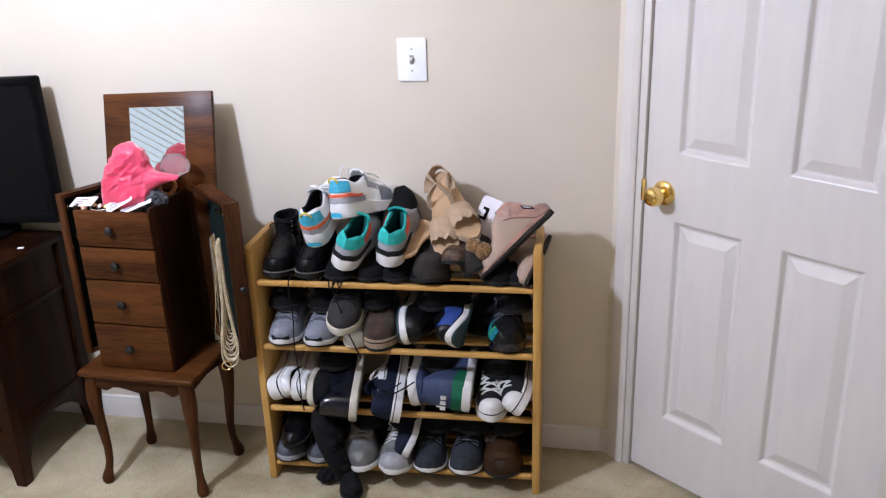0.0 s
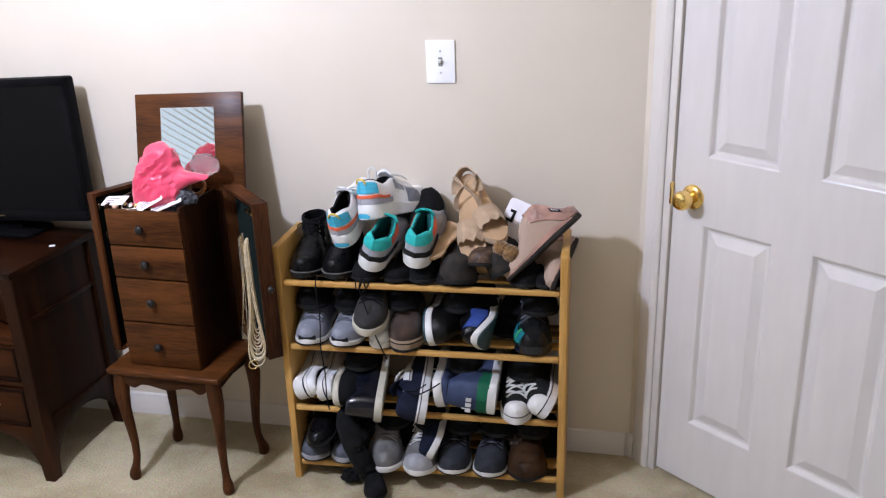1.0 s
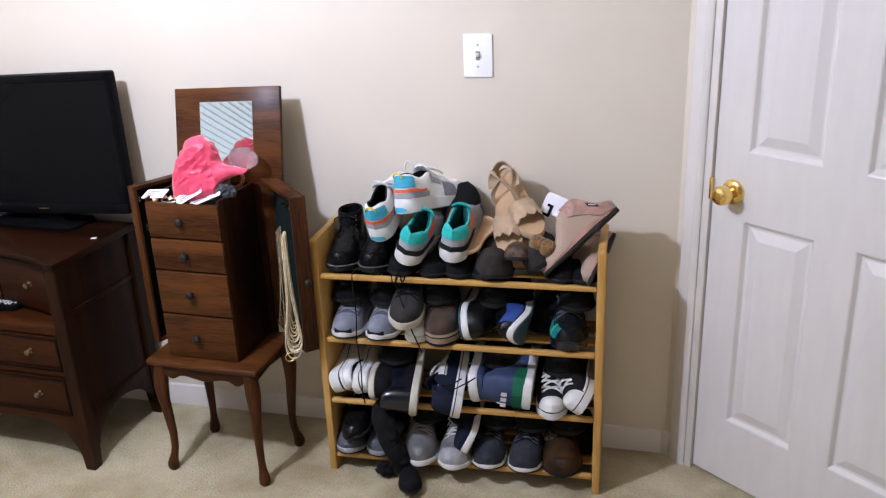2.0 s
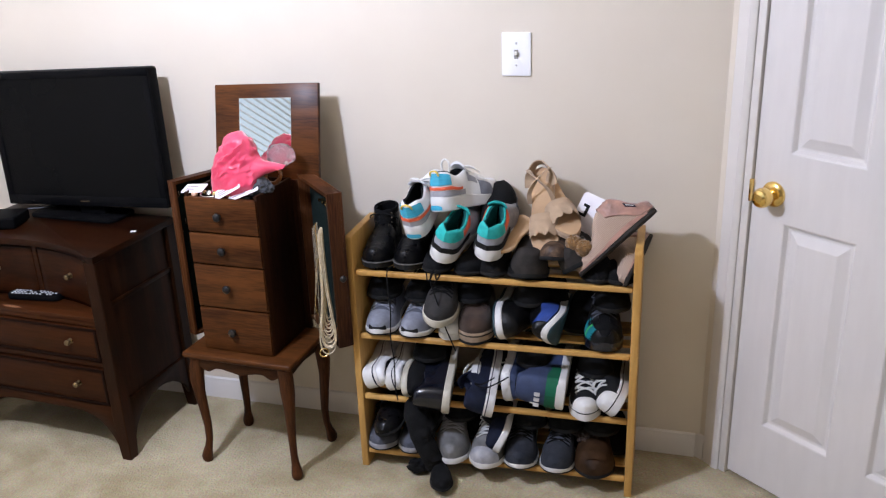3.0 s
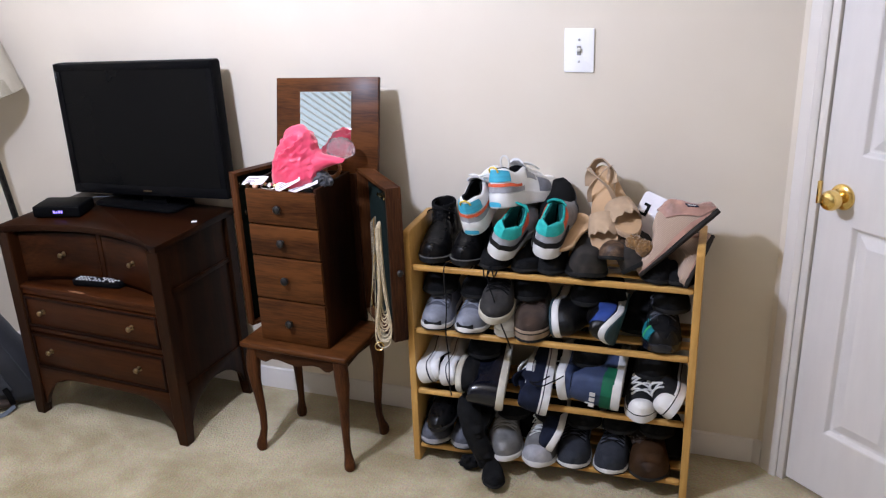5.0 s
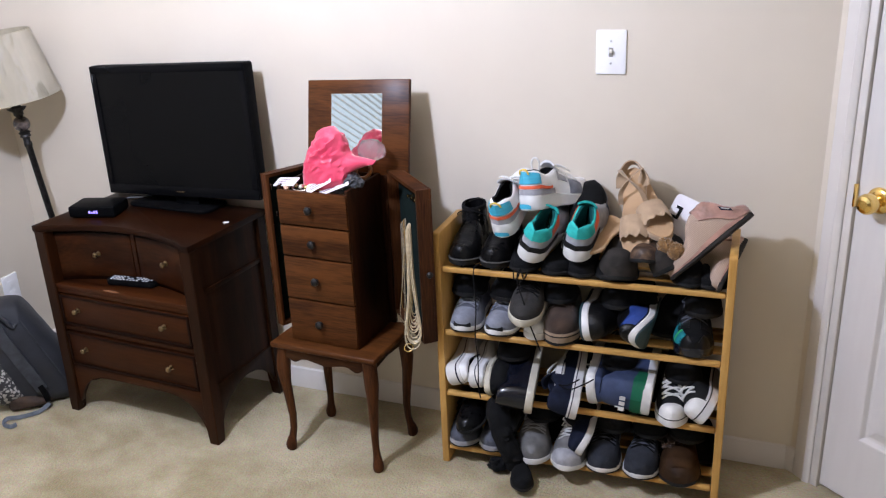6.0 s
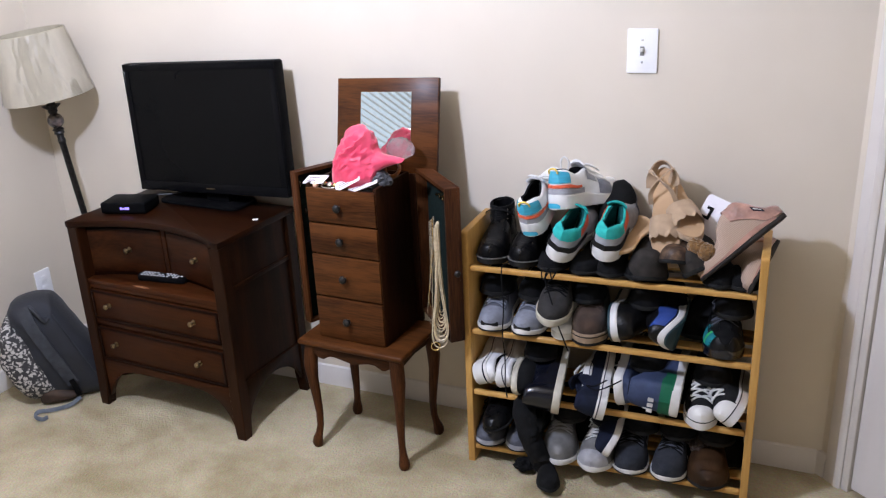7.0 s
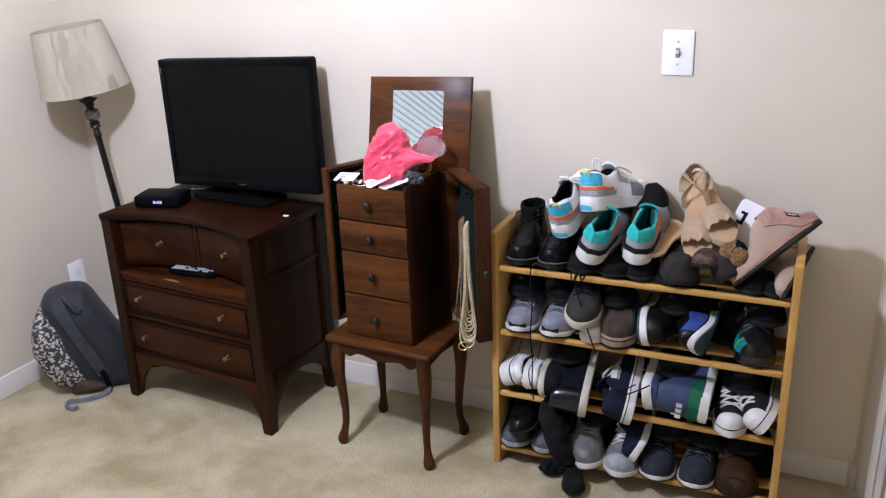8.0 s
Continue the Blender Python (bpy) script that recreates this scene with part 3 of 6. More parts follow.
def dresser_pull(x, y, z, parent):
    b = lathe([(0.009, 0), (0.009, 0.002), (0.004, 0.004), (0.004, 0.010), (0.008, 0.013), (0.0095, 0.017), (0.008, 0.021), (0.003, 0.0235), (0.0003, 0.0238)], 16)
    b.transform(Matrix.Translation((x, y, z)) @ Matrix.Rotation(radians(90), 4, "X"))
    return part("knob", b, M_PULL, parent, "small aged brass knob")


for z0, z1 in ((0.342, 0.460), (0.186, 0.320)):
    d = part("drawer_front", box(0.050, DW - 0.050, 0.007, 0.024, z0 + 0.004, z1 - 0.004, 0.002), M_MAHOG, drs)
    fr = bmesh.new()
    for a0, a1, c0, c1 in ((0.050, DW - 0.050, z1 - 0.013, z1 - 0.004), (0.050, DW - 0.050, z0 + 0.004, z0 + 0.013), (0.050, 0.059, z0 + 0.013, z1 - 0.013), (DW - 0.059, DW - 0.050, z0 + 0.013, z1 - 0.013)):
        box(a0, a1, 0.003, 0.0068, c0, c1, 0.0012, bm=fr)
    part("bead", fr, M_MAHOGDK, d)
    for x in (0.125, 0.500):
        dresser_pull(x, 0.0068, (z0 + z1) / 2 + 0.004, d)


def hollow_front(x0, x1, z0, z1, out, thick):
    """A drawer front that follows the concave tier."""
    xs = [x0 + (x1 - x0) * i / 12 for i in range(13)]
    return prism([(x, concave(x) + 0.026 - out) for x in xs] + [(x, concave(x) + 0.026 - out + thick) for x in reversed(xs)], z0, z1, "z", 0.0015)


part("hollow_back", hollow_front(0.044, DW - 0.044, 0.494, DH - 0.022, -0.004, 0.008), M_MAHOGDK, drs)
part("divider", hollow_front(DW / 2 - 0.008, DW / 2 + 0.008, 0.494, DH - 0.022, 0.005, 0.012), M_MAHOG, drs)
for x0, x1 in ((0.050, DW / 2 - 0.012), (DW / 2 + 0.012, DW - 0.050)):
    d = part("drawer_front", hollow_front(x0, x1, 0.508, DH - 0.034, 0.004, 0.010), M_MAHOG, drs)
    e = hollow_front(x0, x1, DH - 0.040, DH - 0.034, 0.007, 0.004)
    part("bead", e, M_MAHOGDK, d)
    xm = (x0 + x1) / 2
    dresser_pull(xm, concave(xm) + 0.021, 0.590, d)

# ---- television ----
M_TVBASE = surface("satin_black_base", (0.003, 0.003, 0.0035), (0.005, 0.005, 0.0055), 30, 0.5, 0.05, 400, spec=0.03)
tv = thing("television", pose(-1.394, 2.200, DH, -3.0, -2.6, -3.0), "black flat-screen television, switched off, on a low black stand", "television")
TW, TZ0, TZ1 = 0.327, 0.043, 0.489
# the screen leans back a little; its base stays flat on the dresser
base = prism(rounded(-0.228, 0.118, -0.055, 0.080, 0.03), 0.001, 0.012, "z", 0.003)
base.transform(pose(0, 0, 0, -3.0, -2.6, -3.0).inverted() @ pose(0, 0, 0, 0, 0, -3.0))
part("stand_base", base, M_TVBASE, tv)
part("neck", box(-0.05, 0.05, -0.002, 0.022, 0.010, TZ0 + 0.03, 0.003), M_BLACKPL, tv)
part("housing", prism(rounded(-TW, TW, TZ0, TZ1, 0.010), -0.020, 0.022, "y", 0.004), M_BLACKPL, tv)
part("back_shell", prism(rounded(-TW + 0.05, TW - 0.05, TZ0 + 0.05, TZ1 - 0.06, 0.03), 0.022, 0.055, "y", 0.008), M_BLACKPL, tv)
bz = bmesh.new()
for a0, a1, c0, c1 in ((-TW + 0.002, TW - 0.002, TZ1 - 0.026, TZ1 - 0.002), (-TW + 0.002, TW - 0.002, TZ0 + 0.002, TZ0 + 0.036), (-TW + 0.002, -TW + 0.026, TZ0 + 0.036, TZ1 - 0.026), (TW - 0.026, TW - 0.002, TZ0 + 0.036, TZ1 - 0.026)):
    box(a0, a1, -0.0262, -0.0195, c0, c1, 0.002, bm=bz)
M_GLOSS = surface("gloss_black", (0.003, 0.003, 0.0035), (0.005, 0.005, 0.0055), 10, 0.14, 0, rough_var=0.04, spec=0.05)
part("bezel", bz, M_GLOSS, tv, "gloss black bezel")
part("screen", box(-TW + 0.024, TW - 0.024, -0.0225, -0.0195, TZ0 + 0.034, TZ1 - 0.024), M_SCREEN, tv, "dark matte screen")
part("badge", box(-0.018, 0.018, -0.0272, -0.0262, TZ0 + 0.017, TZ0 + 0.020), M_PULL, tv)

# cable box
cb = thing("cable_box", pose(-1.660, 2.065, DH, 0, 0, 16), "black cable receiver with a blue-violet lit display", "cable box")
part("casing", box(-0.082, 0.080, -0.056, 0.056, 0.004, 0.041, 0.006, 3), M_BLACKPL, cb)
part("foot_strip", box(-0.074, 0.072, -0.048, 0.048, 0.0, 0.0045), M_BLACKPL, cb)
m_led, lt, lb = material("display_glow", 0.4)
lb.inputs["Base Color"].default_value = (0.1, 0.08, 0.4, 1)
lb.inputs["Emission Color"].default_value = (0.30, 0.22, 1.0, 1)
lb.inputs["Emission Strength"].default_value = 2.2
led = bmesh.new()
for k in range(4):
    box(-0.010 + k * 0.0085, -0.0045 + k * 0.0085, -0.0572, -0.0560, 0.018, 0.027 if k != 1 else 0.024, bm=led)
part("display", led, m_led, cb, "glowing blue-violet digits")

# ---- floor lamp ----
lampt = thing("floor_lamp", pose(-1.930, 2.186, 0, 2.3, -5.4, 0), "bronze floor lamp with a cream shade still in its plastic wrap", "floor lamp")
part("base", lathe([(0.11, 0), (0.11, 0.012), (0.095, 0.022), (0.05, 0.035), (0.018, 0.06), (0.013, 0.09)], 32), M_IRON, lampt)
part("pole", lathe([(0.0115, 0.085), (0.0115, 0.900), (0.014, 0.905), (0.014, 0.915), (0.0115, 0.92), (0.0125, 0.935)], 20), M_IRON, lampt)
part("collar", lathe([(0.012, 0.934), (0.019, 0.938), (0.016, 0.946), (0.021, 0.952), (0.014, 0.958)], 20), M_IRON, lampt)
M_MARBLE = surface("smoked_glass_ball", (0.03, 0.024, 0.022), (0.17, 0.13, 0.115), 55, 0.12, 0.05, 120, coat=0.6)
part("ball", lathe([(0.028 * math.cos(a) + 0.0001, 0.984 + 0.028 * math.sin(a)) for a in [radians(-85 + 170 * i / 14) for i in range(15)]], 24), M_MARBLE, lampt, "mottled smoky glass ball")
cup = []
for z, r in ((1.010, 0.012), (1.018, 0.017), (1.026, 0.016), (1.034, 0.024), (1.042, 0.030), (1.040, 0.020), (1.050, 0.013), (1.075, 0.011)):
    cup.append([Vector((r * k * math.cos(a), r * k * math.sin(a), z)) for a, k in [(2 * math.pi * i / 32, 1 + (0.14 * math.cos(8 * 2 * math.pi * i / 32) if r > 0.022 else 0)) for i in range(32)]])
part("cup", loft(cup), M_IRON, lampt, "leaf-edged dark metal cup")
M_SHADE = surface("cream_linen", (0.42, 0.375, 0.275), (0.48, 0.432, 0.322), 40, 0.85, 0.3, 700, stretch=(1, 1, 0.3))
sh = bmesh.new()
loft([circle(0.153, 1.062, 48), circle(0.119, 1.288, 48)], False, True, sh)
loft([circle(0.151, 1.0625, 48), circle(0.117, 1.2875, 48)], False, True, sh)
CROOKED = Matrix.Translation((0.006, 0, 1.101)) @ pose(0, 0, 0, 3.2, 0.5, 0) @ Matrix.Translation((0, 0, -1.09))
sh.transform(CROOKED)
shade = part("shade", sh, M_SHADE, lampt, "cream drum lampshade sitting crooked")
# plastic wrap: a thin film with vertical creases
m_film, ft, fb = material("clear_film", 0.1)
clear = ft.nodes.new("ShaderNodeBsdfTransparent")
gloss = ft.nodes.new("ShaderNodeBsdfGlossy")
gloss.inputs["Roughness"].default_value = 0.15
mixs = ft.nodes.new("ShaderNodeMixShader")
mixs.inputs[0].default_value = 0.30
ft.links.new(clear.outputs[0], mixs.inputs[1])
ft.links.new(gloss.outputs[0], mixs.inputs[2])
ft.links.new(mixs.outputs[0], ft.nodes["Material Output"].inputs[0])
rings = []
nn = 160
for j in range(41):
    t = j / 40
    r = 0.1545 + (0.1205 - 0.1545) * t
    ring = []
    for i in range(nn):
        a = 2 * math.pi * i / nn
        p = Vector((math.cos(a) * 4.2, math.sin(a) * 4.2, t * 1.9))
        d = 0.0034 * abs(noise.noise(p)) + 0.0020 * noise.noise(p * 2.7) + 0.0003 * noise.noise(p * 6.5)
        ring.append(Vector(((r + 0.0012 + d) * math.cos(a), (r + 0.0012 + d) * math.sin(a), 1.064 + 0.222 * t)))
    rings.append(ring)
rings = [[CROOKED @ q for q in r] for r in rings]
film = part("plastic_wrap", loft(rings, False), m_film, shade, "crinkled clear plastic wrap")
film.visible_shadow = False

# ---- backpack ----
bag_m = pose(-2.015, 1.900, 0.004, 0, 0, 40) @ Matrix.Diagonal((0.90, 0.90, 0.90, 1))
pack = thing("backpack", bag_m, "grey backpack with a black-and-white floral pocket, slumped on the carpet", "backpack")
M_PACK = surface("grey_nylon", (0.008, 0.009, 0.0135), (0.017, 0.0195, 0.027), 9, 0.72, 0.35, 500, sheen=0.08)
M_PACKDK = surface("dark_webbing", (0.02, 0.022, 0.028), (0.04, 0.044, 0.052), 40, 0.8, 0.4, 400)
M_SUEDE = surface("brown_patch", (0.030, 0.017, 0.010), (0.06, 0.034, 0.02), 30, 0.8, 0.4, 300)


def floral_material():
    m, tree, b = material("floral_print", 0.75)
    n, link = tree.nodes, tree.links
    co = n.new("ShaderNodeTexCoord")
    warp = n.new("ShaderNodeTexNoise")
    warp.inputs["Scale"].default_value = 22
    link.new(co.outputs["Object"], warp.inputs[0])
    mixv = n.new("ShaderNodeMix")
    mixv.data_type = "VECTOR"
    mixv.inputs[0].default_value = 0.04
    link.new(co.outputs["Object"], mixv.inputs[4])
    link.new(warp.outputs[1], mixv.inputs[5])
    v = n.new("ShaderNodeTexVoronoi")
    v.feature = "F1"
    v.inputs["Scale"].default_value = 66
    link.new(mixv.outputs[1], v.inputs[0])
    wv = n.new("ShaderNodeTexNoise")
    wv.inputs["Scale"].default_value, wv.inputs["Detail"].default_value = 110, 3
    link.new(mixv.outputs[1], wv.inputs[0])
    add = n.new("ShaderNodeMath")
    add.operation = "ADD"
    link.new(v.outputs["Distance"], add.inputs[0])
    link.new(wv.outputs[0], add.inputs[1])
    ramp = n.new("ShaderNodeValToRGB")
    ramp.color_ramp.interpolation = "LINEAR"
    e = ramp.color_ramp.elements
    e[0].position, e[1].position = 0.86, 1.16
    e[0].color, e[1].color = (0.46, 0.44, 0.41, 1), (0.030, 0.030, 0.032, 1)
    link.new(add.outputs[0], ramp.inputs[0])
    link.new(ramp.outputs[0], b.inputs["Base Color"])
    return m


def puffed(outline, half, edge, seed, amp=0.006):
    """A soft fabric body: an outline in (x, z), swelling towards its middle across y."""
    cx = sum(p[0] for p in outline) / len(outline)
    cz = sum(p[1] for p in outline) / len(outline)
    pts = [p.xz for p in smooth_path([Vector((a, 0, c)) for a, c in outline + outline[:1]], 5)][:-1]
    rings = []
    for k, y in ((0.02, -1.0), (0.45, -0.97), (0.75, -0.88), (0.92, -0.70), (1.0, -0.45), (1.02, 0), (1.0, 0.45), (0.92, 0.70), (0.75, 0.88), (0.45, 0.97), (0.02, 1.0)):
        ring = []
        for px, pz in pts:
            q = Vector((cx + (px - cx) * k, y * half, cz + (pz - cz) * k))
            d = noise.noise(q * 14 + Vector((seed, 0, 0))) * amp
            q.y += d * 1.5 * (-1 if y < 0 else 1)
            q.x += noise.noise(q * 11 + Vector((0, seed, 0))) * amp
            q.z = max(0.0, q.z)
            ring.append(q)
        rings.append(ring)
    return loft(rings)


body = part("main_compartment", puffed([(-0.05, 0.0), (0.17, 0.0), (0.215, 0.05), (0.200, 0.14), (0.135, 0.28), (0.070, 0.40), (0.035, 0.438), (-0.05, 0.438), (-0.105, 0.405), (-0.10, 0.30), (-0.07, 0.12)], 0.112, 0.03, 1.0, 0.008), M_PACK, pack)
part("front_pocket", puffed([(0.030, 0.040), (-0.075, 0.015), (-0.138, 0.09), (-0.168, 0.18), (-0.166, 0.26), (-0.144, 0.340), (-0.108, 0.365), (-0.050, 0.28), (-0.002, 0.15)], 0.128, 0.03, 3.0, 0.006), floral_material(), pack, "black-and-white floral print pocket")
part("base_patch", puffed([(-0.060, 0.0), (0.08, 0.0), (0.115, 0.025), (0.06, 0.050), (0.0, 0.070), (-0.055, 0.060)], 0.118, 0.02, 5.0, 0.003), M_SUEDE, pack, "dark brown base patch")
part("grab_handle", tube(smooth_path([(-0.020, -0.070, 0.420), (-0.012, -0.098, 0.425), (0.012, -0.112, 0.395), (0.030, -0.108, 0.365), (0.040, -0.098, 0.375)]), 0.008, 8), M_PACKDK, body)


def webbing(points, wide, thick, bm=None):
    p = smooth_path(points, 6)
    rings = []
    for i, q in enumerate(p):
        d = (p[min(i + 1, len(p) - 1)] - p[max(i - 1, 0)]).normalized()
        a = d.cross(Vector((0, -1, 0.15))).normalized()
        c = d.cross(a).normalized()
        rings.append([q + a * wide * u + c * thick * v for u, v in ((-0.5, -0.5), (0.5, -0.5), (0.5, 0.5), (-0.5, 0.5))])
    return loft(rings, True, True, bm)


part("shoulder_strap", webbing([(-0.045, -0.085, 0.425), (-0.020, -0.116, 0.35), (0.020, -0.122, 0.25), (0.060, -0.120, 0.15), (0.085, -0.116, 0.085)], 0.046, 0.008), M_PACKDK, pack, "padded dark shoulder strap")
part("strap_buckle", webbing([(0.080, -0.120, 0.105), (0.092, -0.124, 0.070), (0.098, -0.118, 0.030)], 0.020, 0.010), M_BLACKPL, pack, "black plastic strap buckle")
part("zip_seam", tube(smooth_path([(-0.062, -0.106, 0.05), (-0.085, -0.112, 0.18), (-0.100, -0.106, 0.30), (-0.092, -0.090, 0.385)]), 0.0025, 6), M_PACKDK, pack)
part("zip_seam", tube(smooth_path([(0.060, -0.098, 0.385), (0.105, -0.108, 0.28), (0.150, -0.108, 0.17), (0.185, -0.098, 0.08)]), 0.0030, 6), M_PACKDK, pack)
M_STRAP = surface("blue_grey_strap", (0.10, 0.12, 0.145), (0.16, 0.18, 0.21), 40, 0.8, 0.4, 400)
part("loose_strap", webbing([(0.10, -0.116, 0.020), (0.06, -0.150, 0.008), (-0.01, -0.165, 0.008), (-0.055, -0.160, 0.008), (-0.060, -0.200, 0.008), (-0.035, -0.225, 0.006), (-0.015, -0.215, 0.006)], 0.016, 0.004), M_STRAP, pack, "blue-grey strap end trailing on the carpet")
part("loose_strap", webbing([(0.185, -0.09, 0.05), (0.200, -0.125, 0.035), (0.205, -0.150, 0.015), (0.225, -0.165, 0.006)], 0.016, 0.004), M_STRAP, pack)

# ---- small things on the dresser ----
rem = thing("remote_control", DRESSER_M @ pose(0.314, 0.088, 0.4945, 0, 0, 8), "black remote control with pale buttons lying on the dresser ledge", "remote control")
part("shell", prism([p for p in rounded(-0.095, 0.095, -0.024, 0.024, 0.02)], 0.0, 0.020, "z", 0.005), M_BLACKPL, rem)
M_BTN = surface("pale_rubber", (0.50, 0.51, 0.53), (0.72, 0.73, 0.75), 40, 0.5)
rnd = random.Random(7)
for i in range(13):
    for j in range(3):
        if rnd.random() < 0.66:
            x = -0.078 + i * 0.0125
            part("button", box(x, x + 0.0072, -0.016 + j * 0.0115, -0.0105 + j * 0.0115, 0.0195, 0.0225, 0.001, 1), M_BTN, rem)
sc = solid("paper_scrap", box(-0.009, 0.009, -0.006, 0.006, 0, 0.003, 0.001), M_WHITEPL, "tiny white scrap lying on the dresser top", "scrap", m=pose(-1.164, 2.090, DH + 0.0005, 0, 0, 20))
wr = tube(smooth_path([(-1.615, 2.135, DH + 0.030), (-1.606, 2.15, DH + 0.034), (-1.596, 2.20, DH + 0.022), (-1.588, 2.25, DH + 0.010), (-1.586, 2.286, DH - 0.05)]), 0.0020, 8)
solid("cable", wr, M_STRAP, "pale grey cable running behind the television", "cable")

# ---- jewelry and bags on the armoire ----
def crumpled(c, radii, seed, amp, sub=4):
    b = bmesh.new()
    bmesh.ops.create_icosphere(b, subdivisions=sub, radius=1)
    for v in b.verts:
        d = v.co.normalized()
        n1 = noise.noise(d * 1.6 + Vector((seed, 0, 0)))
        n2 = 1 - abs(noise.noise(d * 3.4 + Vector((0, seed, 0)))) * 2
        n3 = 1 - abs(noise.noise(d * 7.5 + Vector((0, 0, seed)))) * 2
        k = 1 + amp * (1.0 * n1 + 0.7 * n2 + 0.14 * n3 - 0.5)
        q = Vector((d.x * radii[0] * k, d.y * radii[1] * k, d.z * radii[2] * k))
        v.co = Vector(c) + q
    return b


# lobes of the slumped bag: two ends and their radii
BAG_LOBES = [((-0.010, 0.0, -0.030), (0.004, 0.006, 0.046), 0.052, 0.042), ((0.018, 0.004, 0.050), (0.034, 0.010, 0.030), 0.026, 0.022),
             ((-0.052, -0.014, -0.066), (-0.032, 0.0, 0.0), 0.026, 0.038), ((-0.020, -0.024, -0.074), (0.030, -0.020, -0.050), 0.024, 0.030),
             ((0.020, 0.0, -0.018), (0.138, 0.010, -0.002), 0.036, 0.006)]


def bag_depth(p):
    """Distance to the soft union of the lobes."""
    total = 0.0
    for a, b, r0, r1 in BAG_LOBES:
        a, b = Vector(a), Vector(b)
        t = min(1.0, max(0.0, (p - a).dot(b - a) / (b - a).length_squared))
        total += math.exp(-((p - a - (b - a) * t).length - r0 - (r1 - r0) * t) / 0.010)
    return -0.010 * math.log(max(total, 1e-30))


def pink_bag_mesh():
    """A bag gathered at the top with one corner drawn out; long creases run from the gather to the corner."""
    b = bmesh.new()
    bmesh.ops.create_icosphere(b, subdivisions=5, radius=1)
    for v in b.verts:
        d = v.co.normalized()
        lo, hi = 0.0, 0.20
        for step in range(18):
            mid = (lo + hi) / 2
            lo, hi = (mid, hi) if bag_depth(d * mid) < 0 else (lo, mid)
        p = d * lo
        along = Vector((p.x * 9 + p.z * 9, p.y * 30, (p.z * 0.8 - p.x * 0.6) * 34))
        crease = 0.012 * (0.4 - abs(noise.noise(along + Vector((4, 1, 7))))) + 0.009 * (0.3 - abs(noise.noise(along * 2.3 + Vector((1, 9, 2))))) + 0.002 * (0.3 - abs(noise.noise(p * 40))) + 0.0014 * noise.noise(p * 110)
        v.co = p * (1 + (crease - 0.002) / max(lo, 0.02)) + Vector((-0.718, 2.012, 0.960))
    return b


m_pink = surface("pink_mesh_fabric", (0.62, 0.030, 0.085), (0.80, 0.075, 0.15), 14, 0.46, 0.3, 160, sheen=0.3, coat=0.40, spec=0.3)
solid("pink_bag", pink_bag_mesh(), m_pink,
      "crumpled hot-pink drawstring bag in clear wrap on the armoire", "bag")
m_clear, ct, cbs = material("cloudy_plastic", 0.12)
cbs.inputs["Base Color"].default_value = (0.75, 0.62, 0.63, 1)
cbs.inputs["Transmission Weight"].default_value = 0.82
cbs.inputs["IOR"].default_value = 1.2
solid("plastic_pouch", crumpled((-0.622, 2.098, 0.968), (0.044, 0.030, 0.032), 8.1, 0.16, 4), m_clear, "cloudy crumpled plastic pouch beside the pink bag", "pouch")
m_amber = surface("amber_frame", (0.08, 0.025, 0.006), (0.24, 0.085, 0.014), 30, 0.3, 0.05, 100)
solid("amber_bangle", tube([(-0.640 + 0.024 * math.cos(a), 2.070 + 0.012 * math.sin(a), 0.915 + 0.022 * math.sin(a)) for a in [2 * math.pi * i / 20 for i in range(20)]], 0.006, 8, closed=True), m_amber,
      "amber-brown bangle leaning on the tray's edge", "bangle")
m_greyfelt = surface("grey_pouch", (0.035, 0.037, 0.042), (0.075, 0.078, 0.085), 40, 0.85, 0.3, 200)
solid("velvet_pouch", crumpled((-0.662, 2.010, 0.896), (0.044, 0.034, 0.028), 5.5, 0.25, 4), m_greyfelt, "dark grey velvet pouch on the tray", "pouch")
tag_bar = surface("print_grey", (0.20, 0.13, 0.16), (0.27, 0.19, 0.22), 20, 0.6)
m_card = surface("white_card", (0.66, 0.62, 0.64), (0.76, 0.73, 0.74), 12, 0.5)


def card(name, c, wd, hg, rx, ry, rz, label):
    b = prism(rounded(-wd / 2, wd / 2, -hg / 2, hg / 2, 0.004), 0, 0.0012, "z")
    ob = thing(name, pose(*c, rx, ry, rz), label, "card")
    part("board", b, m_card, ob)
    for i, q in enumerate((0.7, 0.45, 0.6)):
        part("print_bar", box(-wd * 0.36, -wd * 0.36 + wd * 0.72 * q, hg * (0.16 - 0.2 * i), hg * (0.24 - 0.2 * i), 0.0012, 0.0015), tag_bar, ob)
    return ob


card("earring_card", (-0.846, 1.978, 0.892), 0.078, 0.040, 22, -6, -8, "white earring card propped on the tray's edge")
card("price_tag", (-0.728, 1.958, 0.899), 0.088, 0.030, 48, -28, 6, "white price tag hanging over the drawer front")
card("price_tag", (-0.688, 1.974, 0.892), 0.092, 0.048, 22, -20, 20, "white price tag hanging over the drawer front")
m_gold = surface("gold_metal", (0.75, 0.52, 0.20), (0.90, 0.70, 0.36), 60, 0.2, 0.1, 200, metal=1.0)
m_silver = surface("silver_metal", (0.62, 0.61, 0.60), (0.8, 0.8, 0.79), 60, 0.18, 0.1, 200, metal=1.0)
m_peach = surface("peach_stone", (0.62, 0.34, 0.20), (0.75, 0.48, 0.32), 30, 0.3)
rnd = random.Random(12)
